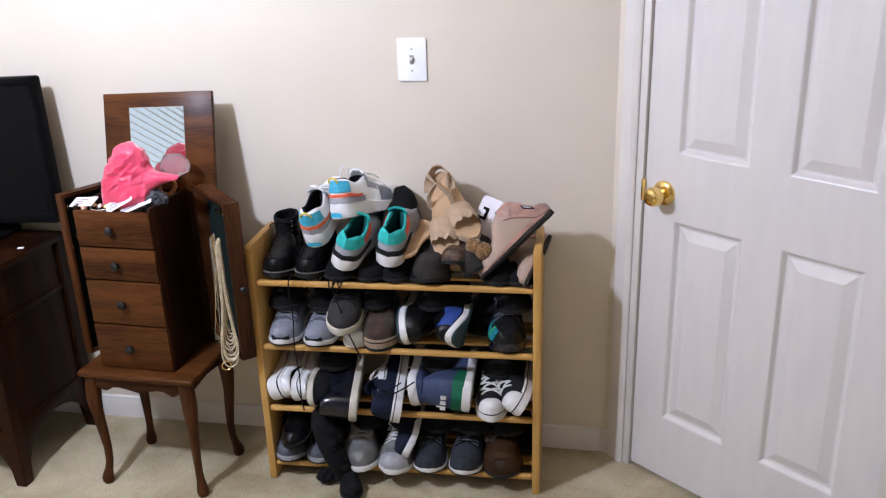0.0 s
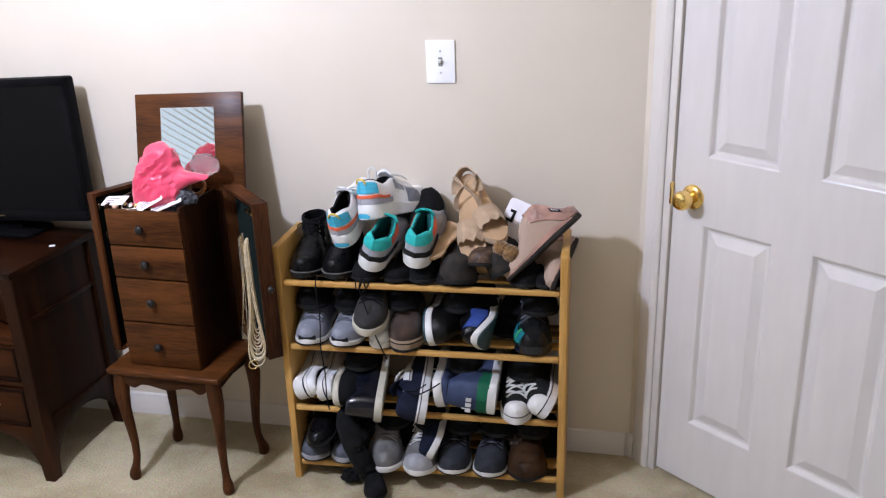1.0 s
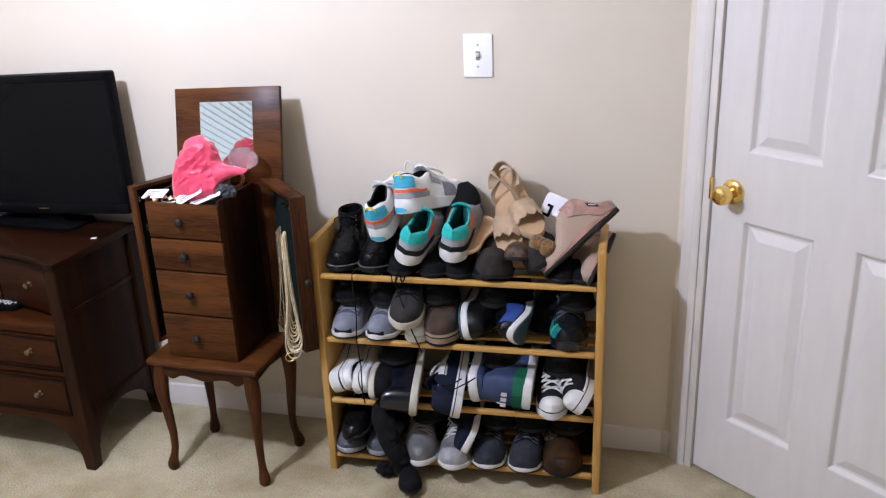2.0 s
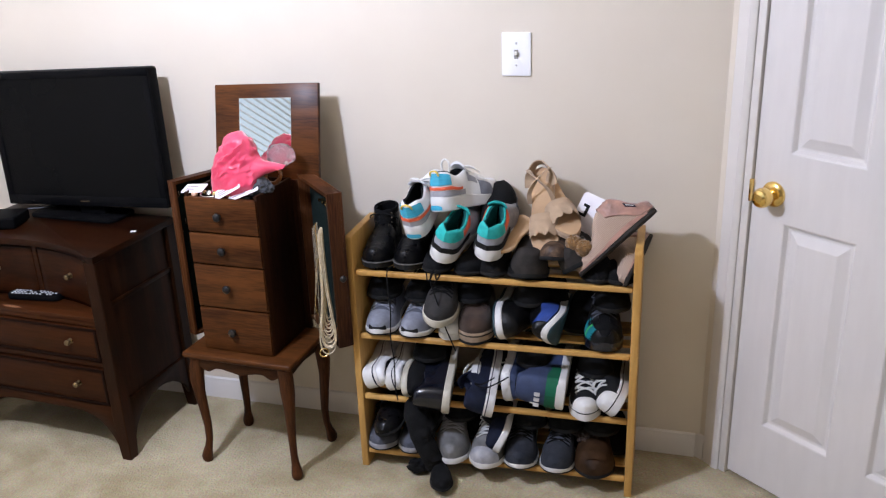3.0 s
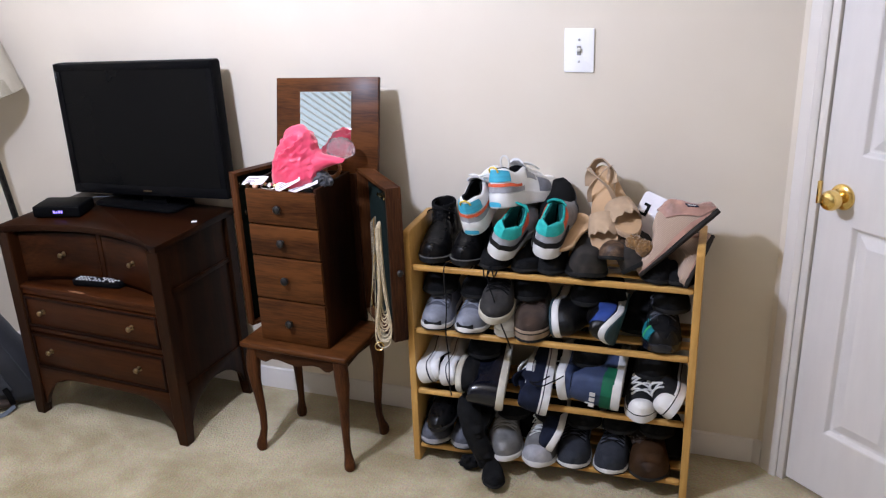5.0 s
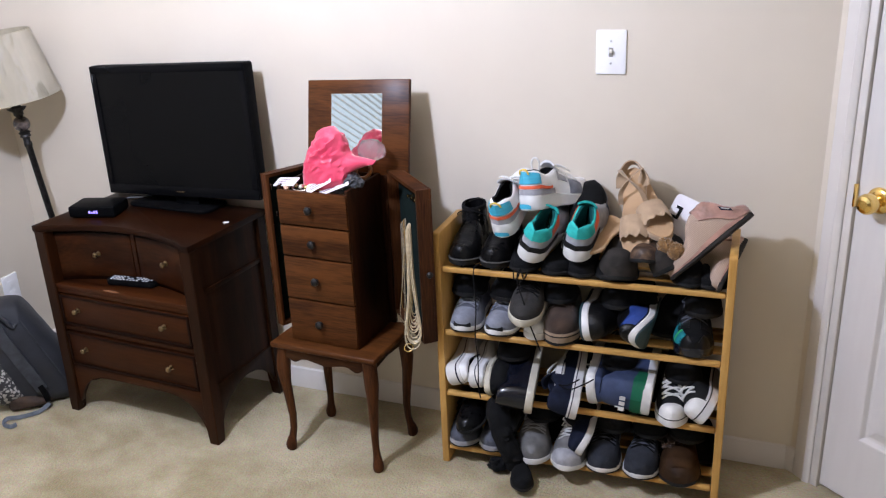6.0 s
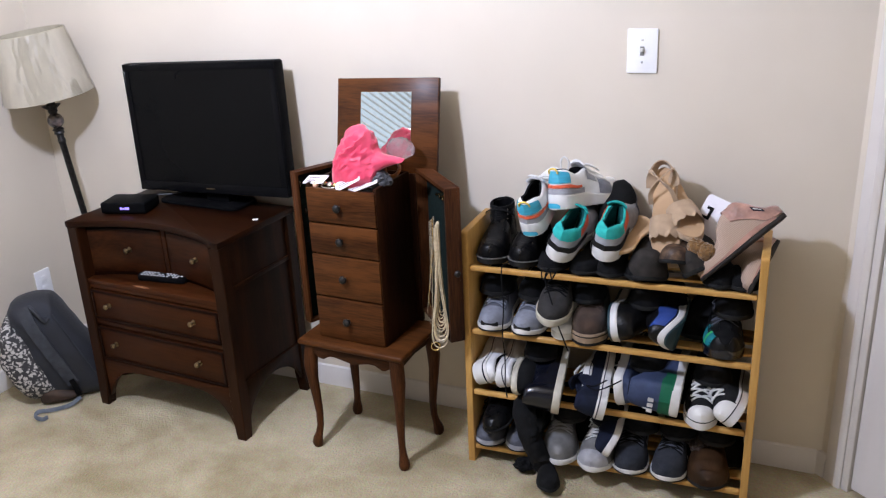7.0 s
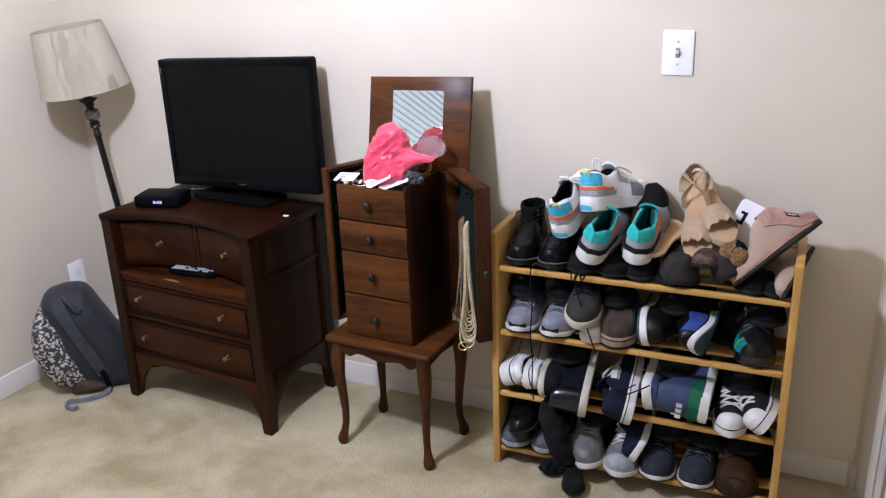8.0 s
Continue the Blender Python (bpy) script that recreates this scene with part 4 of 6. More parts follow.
for k in range(9):
    b = bmesh.new()
    bmesh.ops.create_icosphere(b, subdivisions=2, radius=rnd.uniform(0.006, 0.013))
    for v in b.verts:
        v.co *= 1 + 0.15 * noise.noise(v.co * 200)
    solid("earring", b, rnd.choice((m_gold, m_silver, m_peach, m_gold)), "small shiny stud earring lying on the tray", "earring", "jewelry on the tray",
          m=pose(-0.835 + k * 0.017 + rnd.uniform(-0.006, 0.006), 1.968 + rnd.uniform(-0.004, 0.02), 0.878 + rnd.uniform(0, 0.006)))
for k in range(3):
    cx, cy = -0.795 + k * 0.055, 1.966 + 0.004 * k
    solid("chain_bracelet", tube([(cx + 0.026 * math.cos(a), cy + 0.012 * math.sin(a), 0.8800 + 0.004 * math.sin(a + k)) for a in [2 * math.pi * i / 24 for i in range(24)]], 0.0022, 6, closed=True),
          (m_silver, m_gold, m_silver)[k], "thin metal chain bracelet draped on the tray's rim", "bracelet", "jewelry on the tray")

# necklaces hung inside the open side door
m_bead = surface("ivory_beads", (0.50, 0.40, 0.25), (0.68, 0.58, 0.40), 90, 0.35, 0.6, 260, coat=0.2)


def necklace(c, z_top, drop, spread, r, mat, label):
    """A loop that hangs from a hook and widens to a rounded bottom."""
    pts = []
    n = 34
    for i in range(n + 1):
        a = math.pi * i / n
        wide = spread * (0.06 + 0.94 * math.sin(a) ** 1.3) * -math.cos(a) * 1.7
        z = z_top - drop * math.sin(a) ** 0.40
        pts.append(Vector((c[0] + 0.87 * wide, c[1] + 0.49 * wide - 0.002 * math.sin(a), z)))
    return solid("necklace", tube(pts, r, 6), mat, label, "necklace", "necklaces on the armoire door")


rnd = random.Random(3)
for k in range(14):
    necklace((-0.456 + rnd.uniform(-0.003, 0.003), 1.972 - 0.0014 * k), 0.800 - 0.001 * k, 0.278 + 0.0068 * k + rnd.uniform(-0.006, 0.006), 0.010 + 0.0014 * k, rnd.uniform(0.0014, 0.0021), m_bead,
             "long multi-strand necklace of ivory beads hanging on the open door")
for k in range(5):
    necklace((-0.472 - 0.003 * k, 1.978), 0.812 - 0.004 * k, 0.14 + 0.045 * k, 0.008 + 0.004 * k, 0.0010, (m_silver, m_gold)[k % 2], "fine metal chain necklace hanging on the open door")
necklace((-0.476, 1.966), 0.80, 0.375, 0.013, 0.0013, m_silver, "long silver chain necklace with a ring pendant")
ring = [Vector((-0.478 + 0.87 * 0.013 * math.cos(a), 1.962 + 0.49 * 0.013 * math.cos(a), 0.412 + 0.013 * math.sin(a))) for a in [2 * math.pi * i / 24 for i in range(24)]]
solid("ring_pendant", tube(ring, 0.0020, 6, closed=True), m_gold, "round gold ring pendant hanging below the necklaces", "pendant")
for k in range(4):
    b = lathe([(0.004, 0), (0.003, 0.012), (0.006, 0.016), (0.001, 0.019)], 10)
    b.transform(RDOOR @ Matrix.Translation((0.14 + 0.026 * k, 0.034, 0.835)) @ Matrix.Rotation(radians(90), 4, "X"))
    part("hook", b, m_gold, rdoor, "small brass necklace hook")

# ---- shoes ----
def basis(p, toe, up):
    """Pose of a shoe from its heel's place, the way its toe points and the way its top faces."""
    y = Vector(toe).normalized()
    z = Vector(up)
    z = (z - y * z.dot(y)).normalized()
    x = y.cross(z)
    m = Matrix((x, y, z)).transposed().to_4x4()
    m.translation = Vector(p)
    return RACK_TURN @ m


def curve(s, pts):
    for (a, u), (b, v) in zip(pts, pts[1:]):
        if s <= b:
            t = (s - a) / (b - a)
            t = t * t * (3 - 2 * t)
            return u + (v - u) * t
    return pts[-1][1]


class Last:
    """The form of one shoe: widths, heights and the opening along its length."""

    def __init__(self, L=0.262, W=0.098, heel=0.062, throat=0.082, toe=0.046, sole=0.026, sole_toe=0.020, opening=0.47, slim=0.0, spring=0.010, closed=False, square=0.75, blunt=0.13):
        self.L, self.W, self.heel, self.throat, self.toe = L, W, heel, throat, toe
        self.square, self.blunt = square, blunt
        self.sole, self.sole_toe, self.opening, self.slim, self.spring, self.closed = sole, sole_toe, opening, slim, spring, closed

    def w(self, s):
        k = curve(s, [(0, 0.72), (0.15, 0.74), (0.40, 0.74), (0.68, 1.0), (0.82, 0.96), (1, 0.80 - self.slim)])
        if s < self.blunt:
            k *= math.sqrt(max(0.0, 1 - ((self.blunt - s) / self.blunt) ** 2))
        if s > 0.74:
            k *= max(0.0, 1 - ((s - 0.74) / 0.26) ** 2.5) ** 0.5
        return k * self.W / 2

    def base(self, s):
        return self.spring * max(0.0, (s - 0.72) / 0.28) ** 2

    def top(self, s):
        return self.base(s) + curve(s, [(0, self.sole), (0.3, self.sole), (0.7, self.sole_toe), (1, self.sole_toe)])

    def h(self, s):
        return curve(s, [(0, self.heel), (0.10, self.heel * 1.02), (0.25, self.heel * 0.80), (0.44, self.throat), (0.62, self.throat * 0.80), (0.80, self.toe), (0.93, self.toe * 0.84), (1, self.toe * 0.42)])

    def r(self, s):
        if self.closed or s < 0.035 or s > self.opening:
            return 0.0
        return 0.66 * self.w(s) * math.sqrt(max(0.0, math.sin(math.pi * (s - 0.035) / (self.opening - 0.035))))

    def at(self, s, f, side, out=0.0):
        """A point of the upper: s along the length, f from the sole (0) to the rim or ridge (1)."""
        a = f * math.pi / 2
        w, r, h = self.w(s), self.r(s), self.h(s)
        x = r + (w - r) * math.cos(a) ** self.square
        z = self.top(s) - 0.003 + h * math.sin(a) ** 0.92
        ny = -max(0.0, 1 - s / 0.10) + max(0.0, (s - 0.90) / 0.10)
        spread = out * math.cos(a) * min(1.0, w / 0.012)
        return Vector((side * (x + spread), s * self.L + out * ny, z + out * math.sin(a)))


STEPS = [0, 0.006, 0.02, 0.04, 0.065, 0.09, 0.13, 0.18, 0.24, 0.30, 0.36, 0.42, 0.47, 0.53, 0.59, 0.65, 0.71, 0.77, 0.83, 0.88, 0.92, 0.955, 0.98, 0.993, 1.0]


def patch(k, s0, s1, f0, f1, out, sides=(-1, 1), ns=10, nf=6, bm=None, shape=None):
    """An overlay that follows the upper; shape(s, f) may bend its upper limit."""
    bm = bm or bmesh.new()
    for side in sides:
        rows = []
        for i in range(ns + 1):
            s = s0 + (s1 - s0) * i / ns
            lim = f1 if shape is None else shape(i / ns, f1)
            lo = k.at(s, f0, side, out - 0.0025)
            row = [lo] + [k.at(s, f0 + (lim - f0) * j / nf, side, out) for j in range(nf + 1)] + [k.at(s, lim, side, out - 0.0025)]
            rows.append(row)
        loft(rows, False, False, bm)
    return bm


def upper_mesh(k):
    b = bmesh.new()
    for side in (-1, 1):
        loft([[k.at(s, j / 9, side) for j in range(10)] for s in STEPS], False, False, b)
    bmesh.ops.remove_doubles(b, verts=b.verts, dist=1e-4)
    return b


def lining_mesh(k):
    b = bmesh.new()
    ss = [0.036 + (k.opening - 0.037) * i / 14 for i in range(15)]
    rows = []
    for s in ss:
        r, zt, zb = max(0.0008, k.r(s)), k.top(s) - 0.003 + k.h(s), k.top(s) + 0.004
        prof = [(-r - 0.0015, zt - 0.004), (-r - 0.001, zt + 0.0025), (-r + 0.004, zt), (-r * 0.9, zt - 0.014), (-r * 0.95, zb), (0, zb - 0.002), (r * 0.95, zb), (r * 0.9, zt - 0.014), (r - 0.004, zt), (r + 0.001, zt + 0.0025), (r + 0.0015, zt - 0.004)]
        rows.append([Vector((x, s * k.L, z)) for x, z in prof])
    return loft(rows, False, False, b)


def sole_mesh(k, z0=0.0, z1=1.0, grow=0.003, flare=0.0):
    """A layer of the sole between two fractions of its thickness."""
    rings = []
    for s in STEPS:
        w = k.w(s)
        lo, hi = k.base(s), k.top(s)
        a, c = lo + (hi - lo) * z0, lo + (hi - lo) * z1
        g = grow + flare
        y = s * k.L + g * (max(0.0, (s - 0.90) / 0.10) - max(0.0, 1 - s / 0.10))
        w = max(0.0, w - g * max(0.0, 1 - w / 0.008))
        e = min(0.003, (c - a) * 0.3)
        rings.append([Vector((x, y, z)) for x, z in ((-w - g + e, a), (-w - g, a + e), (-w - grow, c - e), (-w - grow + e, c), (w + grow - e, c), (w + grow, c - e), (w + g, a + e), (w + g - e, a))])
    return loft(rings)


def lace_mesh(k, s0=0.50, s1=0.72, n=5, f=0.62, r=0.0021, bow=True):
    b = bmesh.new()
    for i in range(n):
        s = s0 + (s1 - s0) * i / n
        t = s + (s1 - s0) / n
        for a, c in ((-1, 1), (1, -1)):
            p, q = k.at(s, f, a, 0.002), k.at(t, f, c, 0.002)
            mid = (k.at((s + t) / 2, 0.97, a, 0.0055) + k.at((s + t) / 2, 0.97, c, 0.0055)) / 2
            tube(smooth_path([p, (p + mid) / 2 + Vector((0, 0, 0.004)), mid, (q + mid) / 2 + Vector((0, 0, 0.004)), q], 3), r, 6, b)
    if bow:
        o = (k.at(s0 - 0.03, 0.97, -1, 0.006) + k.at(s0 - 0.03, 0.97, 1, 0.006)) / 2
        for d in (-1, 1):
            tube(smooth_path([o, o + Vector((d * 0.018, 0.004, 0.006)), o + Vector((d * 0.034, 0.016, -0.004)), o + Vector((d * 0.026, 0.022, -0.004)), o + Vector((d * 0.004, 0.008, 0.002))], 3), r, 6, b)
            tube(smooth_path([o, o + Vector((d * 0.020, 0.014, 0.0)), o + Vector((d * 0.032, 0.038, -0.016))], 4), r, 6, b)
    return b


def tongue_mesh(k, lift=0.022):
    rows = []
    for i in range(9):
        t = i / 8
        s = 0.60 - 0.22 * t
        w = k.W * (0.20 + 0.08 * t)
        z = k.top(s) - 0.003 + k.h(min(0.6, max(s, 0.44))) + 0.001 + lift * t * t
        row = []
        for u in (-1, -0.8, -0.4, 0, 0.4, 0.8, 1):
            row.append(Vector((u * w, s * k.L, z - 0.013 * u * u)))
        for u in (1, 0.4, -0.4, -1):
            row.append(Vector((u * w, s * k.L, z - 0.006 - 0.013 * u * u)))
        rows.append(row)
    return loft(rows)


def shoe(name, label, m, k, upper, lining, sole, group="", outsole=None, extras=(), laces=None, tongue=None, stripe=None, category="shoe", lace_args=None):
    ob = thing(name, m, label, category, group)
    up = part("upper", upper_mesh(k), upper, ob)
    if not k.closed:
        part("lining", lining_mesh(k), lining, ob)
    if outsole:
        part("midsole", sole_mesh(k, 0.24, 1.0), sole, ob)
        part("outsole", sole_mesh(k, 0.0, 0.25, 0.0025), outsole, ob)
    else:
        part("sole", sole_mesh(k), sole, ob)
    if tongue:
        part("tongue", tongue_mesh(k), tongue, ob)
    if laces:
        part("laces", lace_mesh(k, **(lace_args or {})), laces, ob)
    if stripe:
        part("foxing_stripe", sole_mesh(k, 0.70, 0.80, 0.0038), stripe, ob)
    for nm, mat, lab, args in extras:
        kw = dict(args[1]) if len(args) > 1 else {}
        s0, s1, f0, f1 = args[0][:4]
        apart = "sides" not in kw and s0 > 0 and s1 < 1 and f1 < 0.99
        for sides in (((-1,), (1,)) if apart else (kw.get("sides", (-1, 1)),)):
            kw["sides"] = sides
            part(nm, patch(k, *args[0], **kw), mat, up, lab)
    return ob


def cloth(name, c, v=0.25, rough=0.8, bump=0.5, scale=30, bs=900, **kw):
    kw.setdefault("spec", 0.18 if rough > 0.5 else 0.4)
    return surface(name, tuple(a * (1 - v) for a in c), tuple(min(1, a * (1 + v)) for a in c), scale, rough, bump, bs, **kw)


S_BLACK = cloth("black_leather", (0.0045, 0.0045, 0.005), 0.3, 0.36, 0.6, 40, 200, coat=0.05, spec=0.22)
S_BOOT = cloth("black_boot_leather", (0.0040, 0.0040, 0.0045), 0.3, 0.30, 0.8, 40, 70, coat=0.06, spec=0.14)
S_PATENT = cloth("black_patent", (0.005, 0.005, 0.0055), 0.2, 0.22, 0.6, 20, 40, coat=0.25)
S_NAVYGLOSS = cloth("navy_rubberized", (0.005, 0.006, 0.011), 0.3, 0.22, 0.2, 20, 80, coat=0.4)
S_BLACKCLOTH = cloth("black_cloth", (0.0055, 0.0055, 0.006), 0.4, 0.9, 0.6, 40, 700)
S_BLACKRUB = cloth("black_rubber", (0.012, 0.012, 0.012), 0.2, 0.6, 0.2, 60, 300)
S_WHITE = cloth("white_rubber", (0.63, 0.62, 0.60), 0.08, 0.45, 0.15, 18, 200)
S_CREAM = cloth("cream_rubber", (0.48, 0.45, 0.37), 0.10, 0.5, 0.15, 18, 200)
S_WHITELEA = cloth("white_leather", (0.74, 0.74, 0.74), 0.06, 0.45, 0.2, 25, 300)
S_LACE = cloth("white_lace", (0.68, 0.67, 0.64), 0.10, 0.85, 0.4, 60, 1200)
S_TEAL = cloth("teal_mesh", (0.028, 0.40, 0.37), 0.16, 0.7, 0.4, 40, 900)
S_TEALDK = cloth("teal_lining", (0.006, 0.075, 0.072), 0.2, 0.85, 0.4, 40, 900)
S_AQUA = cloth("aqua_ribbed", (0.045, 0.37, 0.52), 0.12, 0.5, 0.5, 25, 160, stretch=(0.2, 0.2, 3))
S_CORAL = cloth("coral_trim", (0.72, 0.13, 0.06), 0.10, 0.55, 0.2, 25, 400)
S_GREY = cloth("grey_mesh", (0.22, 0.23, 0.27), 0.14, 0.8, 0.7, 40, 900)
S_GREYDK = cloth("grey_overlay", (0.085, 0.09, 0.11), 0.2, 0.75, 0.4, 40, 700)
S_LGREY = cloth("light_grey_suede", (0.32, 0.32, 0.34), 0.12, 0.85, 0.3, 40, 700)
S_SILVER = cloth("silver_fabric", (0.20, 0.196, 0.19), 0.25, 0.55, 0.5, 22, 260, metal=0.35)
S_CHAR = cloth("charcoal_canvas", (0.032, 0.030, 0.029), 0.2, 0.9, 0.6, 40, 900)
S_BROWN = cloth("brown_suede", (0.050, 0.031, 0.022), 0.25, 0.9, 0.3, 30, 500, sheen=0.2)
S_TAN = cloth("tan_foxing", (0.30, 0.22, 0.15), 0.12, 0.7, 0.2, 30, 300)
S_NAVY = cloth("navy_canvas", (0.008, 0.011, 0.025), 0.25, 0.85, 0.6, 40, 900)
S_BLUE = cloth("slate_blue_leather", (0.042, 0.058, 0.115), 0.15, 0.6, 0.25, 30, 400)
S_COBALT = cloth("cobalt_vinyl", (0.030, 0.062, 0.24), 0.15, 0.35, 0.2, 25, 200)
S_GREEN = cloth("green_heel", (0.010, 0.11, 0.055), 0.15, 0.55, 0.2, 25, 300)
S_TRAIL = cloth("deep_teal_print", (0.008, 0.17, 0.20), 0.2, 0.5, 0.2, 25, 300)
S_LIME = cloth("lime_print", (0.06, 0.50, 0.14), 0.1, 0.5, 0.1, 25, 300)
S_TEALRUB = cloth("teal_rubber", (0.018, 0.045, 0.055), 0.2, 0.45, 0.1, 25, 200)
S_SLATE = cloth("slate_knit", (0.029, 0.032, 0.041), 0.18, 0.85, 0.7, 40, 800)
S_MOC = cloth("brown_leather", (0.036, 0.017, 0.007), 0.5, 0.55, 0.4, 16, 200)
S_BEIGE = cloth("beige_suede", (0.40, 0.285, 0.185), 0.12, 0.85, 0.3, 25, 500, sheen=0.2)
S_INSOLE = cloth("tan_insole", (0.46, 0.30, 0.17), 0.10, 0.6, 0.2, 14, 300)
S_FELTSOLE = cloth("charcoal_felt", (0.030, 0.026, 0.023), 0.25, 0.95, 0.6, 30, 500)
S_PINKFLEECE = cloth("dusty_pink_fleece", (0.34, 0.185, 0.14), 0.3, 0.38, 0.9, 22, 90, sheen=0.3)
S_POM = cloth("tan_fur", (0.19, 0.10, 0.034), 0.3, 0.95, 0.8, 60, 300, sheen=0.4)
S_YELLOW = cloth("yellow_loop", (0.70, 0.50, 0.10), 0.1, 0.8, 0.3, 40, 900)


def ribbed_knit():
    """Ribs along the shoe's length in a dusty pink yarn."""
    m, tree, b = material("pink_knit", 0.9)
    n, link = tree.nodes, tree.links
    co = n.new("ShaderNodeTexCoord")
    wv = n.new("ShaderNodeTexWave")
    wv.wave_type, wv.bands_direction = "BANDS", "Z"
    wv.inputs["Scale"].default_value, wv.inputs["Distortion"].default_value = 75, 0.8
    wv.inputs["Detail"].default_value = 2
    link.new(co.outputs["Object"], wv.inputs[0])
    ramp = n.new("ShaderNodeValToRGB")
    ramp.color_ramp.elements[0].color = (0.35, 0.25, 0.185, 1)
    ramp.color_ramp.elements[1].color = (0.43, 0.315, 0.24, 1)
    link.new(wv.outputs[0], ramp.inputs[0])
    link.new(ramp.outputs[0], b.inputs["Base Color"])
    bp = n.new("ShaderNodeBump")
    bp.inputs["Strength"].default_value, bp.inputs["Distance"].default_value = 0.5, 0.002
    link.new(wv.outputs[0], bp.inputs["Height"])
    link.new(bp.outputs[0], b.inputs["Normal"])
    return m


S_KNIT = ribbed_knit()
Z1, Z2, Z3, Z4 = SHELVES
FRONT = (0, -1, 0)
BACK = (0, 1, 0)


def toward(x, z, toe_y, k, turn=0.0, pitch=0.0):
    """Upright on a shelf, toe to the room."""
    t = Vector((math.sin(radians(turn)), -math.cos(radians(turn)), -math.sin(radians(pitch))))
    t.normalize()
    return basis(Vector((x, toe_y, z)) - t * k.L, t, (0, 0, 1))


# -- top shelf --
m_eyelet = cloth("worn_steel", (0.35, 0.34, 0.33), 0.2, 0.25, 0.1, 40, 200, metal=1.0)
K_BOOT = Last(L=0.258, W=0.092, heel=0.075, throat=0.088, toe=0.050, sole=0.026, sole_toe=0.020, closed=True)


def boot(x, turn, label):
    k = K_BOOT
    m = toward(x, Z1, 2.050, k, turn)
    ob = shoe("combat_boot", label, m, k, S_BOOT, S_BLACKCLOTH, S_BLACKRUB, "black combat boots", category="boot",
              extras=(("toe_cap", S_BOOT, "", ((0.82, 1.0, 0.10, 1.0, 0.0018),)),))
    rings = []
    for i, (z, rx, ry, cy) in enumerate((0.78 * z, rx, ry, cy) for z, rx, ry, cy in ((0.060, 0.037, 0.064, 0.084), (0.085, 0.034, 0.059, 0.081), (0.100, 0.034, 0.054, 0.078), (0.115, 0.036, 0.053, 0.077), (0.130, 0.036, 0.053, 0.077), (0.146, 0.036, 0.053, 0.077), (0.162, 0.0345, 0.050, 0.075), (0.172, 0.035, 0.051, 0.075), (0.176, 0.034, 0.050, 0.075), (0.173, 0.030, 0.046, 0.075), (0.12, 0.029, 0.044, 0.075))):
        rings.append([Vector((q.x * (1 + 0.035 * math.sin(7 * z * 40 + 3 * q.y * 60)), q.y + cy, z + 0.003 * math.sin(q.x * 90 + i))) for q in circle(rx, 0, 28, 0, 0, ry)])
    part("shaft", loft(rings, False), S_BOOT, ob)
    part("collar", loft([[Vector((q.x, q.y + 0.075, z)) for q in circle(rx, 0, 28, 0, 0, rx * 1.45)] for z, rx in ((0.121, 0.0345), (0.123, 0.0358), (0.134, 0.0362), (0.139, 0.0350), (0.139, 0.032))], False), S_BLACKCLOTH, ob, "padded cloth collar")
    lc = bmesh.new()
    for i in range(9):
        z = 0.068 + i * 0.0071
        y0 = 0.130 - i * 0.0010
        for d in (-1, 1):
            tube(smooth_path([(-0.021 * d, y0 - 0.010, z), (-0.008 * d, y0 + 0.005, z + 0.003), (0.008 * d, y0 + 0.004, z + 0.0062), (0.021 * d, y0 - 0.011, z + 0.0090)], 3), 0.0021, 6, lc)
    for d in (-1, 1):
        tube(smooth_path([(0, 0.126, 0.128), (d * 0.018, 0.132, 0.131), (d * 0.036, 0.126, 0.122), (d * 0.042, 0.110, 0.110)], 4), 0.0020, 6, lc)
    part("laces", lc, S_BLACKCLOTH, ob)
    for d in (-1, 1):
        for i in range(5):
            eye = bmesh.new()
            bmesh.ops.create_icosphere(eye, subdivisions=1, radius=0.0030)
            for v in eye.verts:
                v.co += Vector((d * 0.0245, 0.1205 - i * 0.0020, 0.072 + i * 0.0140))
            part("eyelet", eye, m_eyelet, ob, "small metal lace hook")
    part("welt", sole_mesh(k, 0.80, 0.95, 0.0055), cloth("welt_grey", (0.13, 0.125, 0.12), 0.2, 0.5), ob, "worn grey welt")
    return ob


boot(-0.334, 4, "tall black leather combat boot with laces, on the shoe rack")
boot(-0.242, 0, "tall black leather combat boot with laces, on the shoe rack")

K_RUN = Last(L=0.270, W=0.098, heel=0.068, throat=0.080, toe=0.046, sole=0.034, sole_toe=0.026, opening=0.46, spring=0.014)


def teal_shoe(p, toe, up, label):
    k = K_RUN
    ob = shoe("teal_sneaker", label, basis(p, toe, up), k, S_LGREY, S_TEALDK, S_WHITE, "teal and grey sneakers", None,
              extras=(("heel_counter", S_TEAL, "teal padded heel counter", ((0.0, 0.23, 0.36, 1.0, 0.0030), {"shape": lambda t, f: f - 0.05 * t})),
                      ("heel_band", S_BLACKRUB, "", ((0.0, 0.42, 0.02, 0.15, 0.0048),)),
                      ("side_stripe", S_CORAL, "coral side stripe", ((0.17, 0.42, 0.34, 0.56, 0.0026), {"shape": lambda t, f: f + 0.22 * t})),
                      ("collar", S_TEAL, "", ((0.20, 0.46, 0.80, 1.0, 0.0020),)),
                      ("toe_overlay", S_GREYDK, "", ((0.80, 1.0, 0.0, 0.55, 0.0018),))),
              tongue=S_TEAL)
    part("pull_loop", tube(smooth_path([(-0.024, 0.030, 0.092), (-0.026, 0.070, 0.086), (-0.024, 0.110, 0.096), (-0.012, 0.132, 0.108), (0.012, 0.132, 0.108), (0.024, 0.110, 0.096), (0.026, 0.070, 0.086), (0.024, 0.030, 0.092)]), 0.0040, 8), S_TEAL, ob)
    return ob


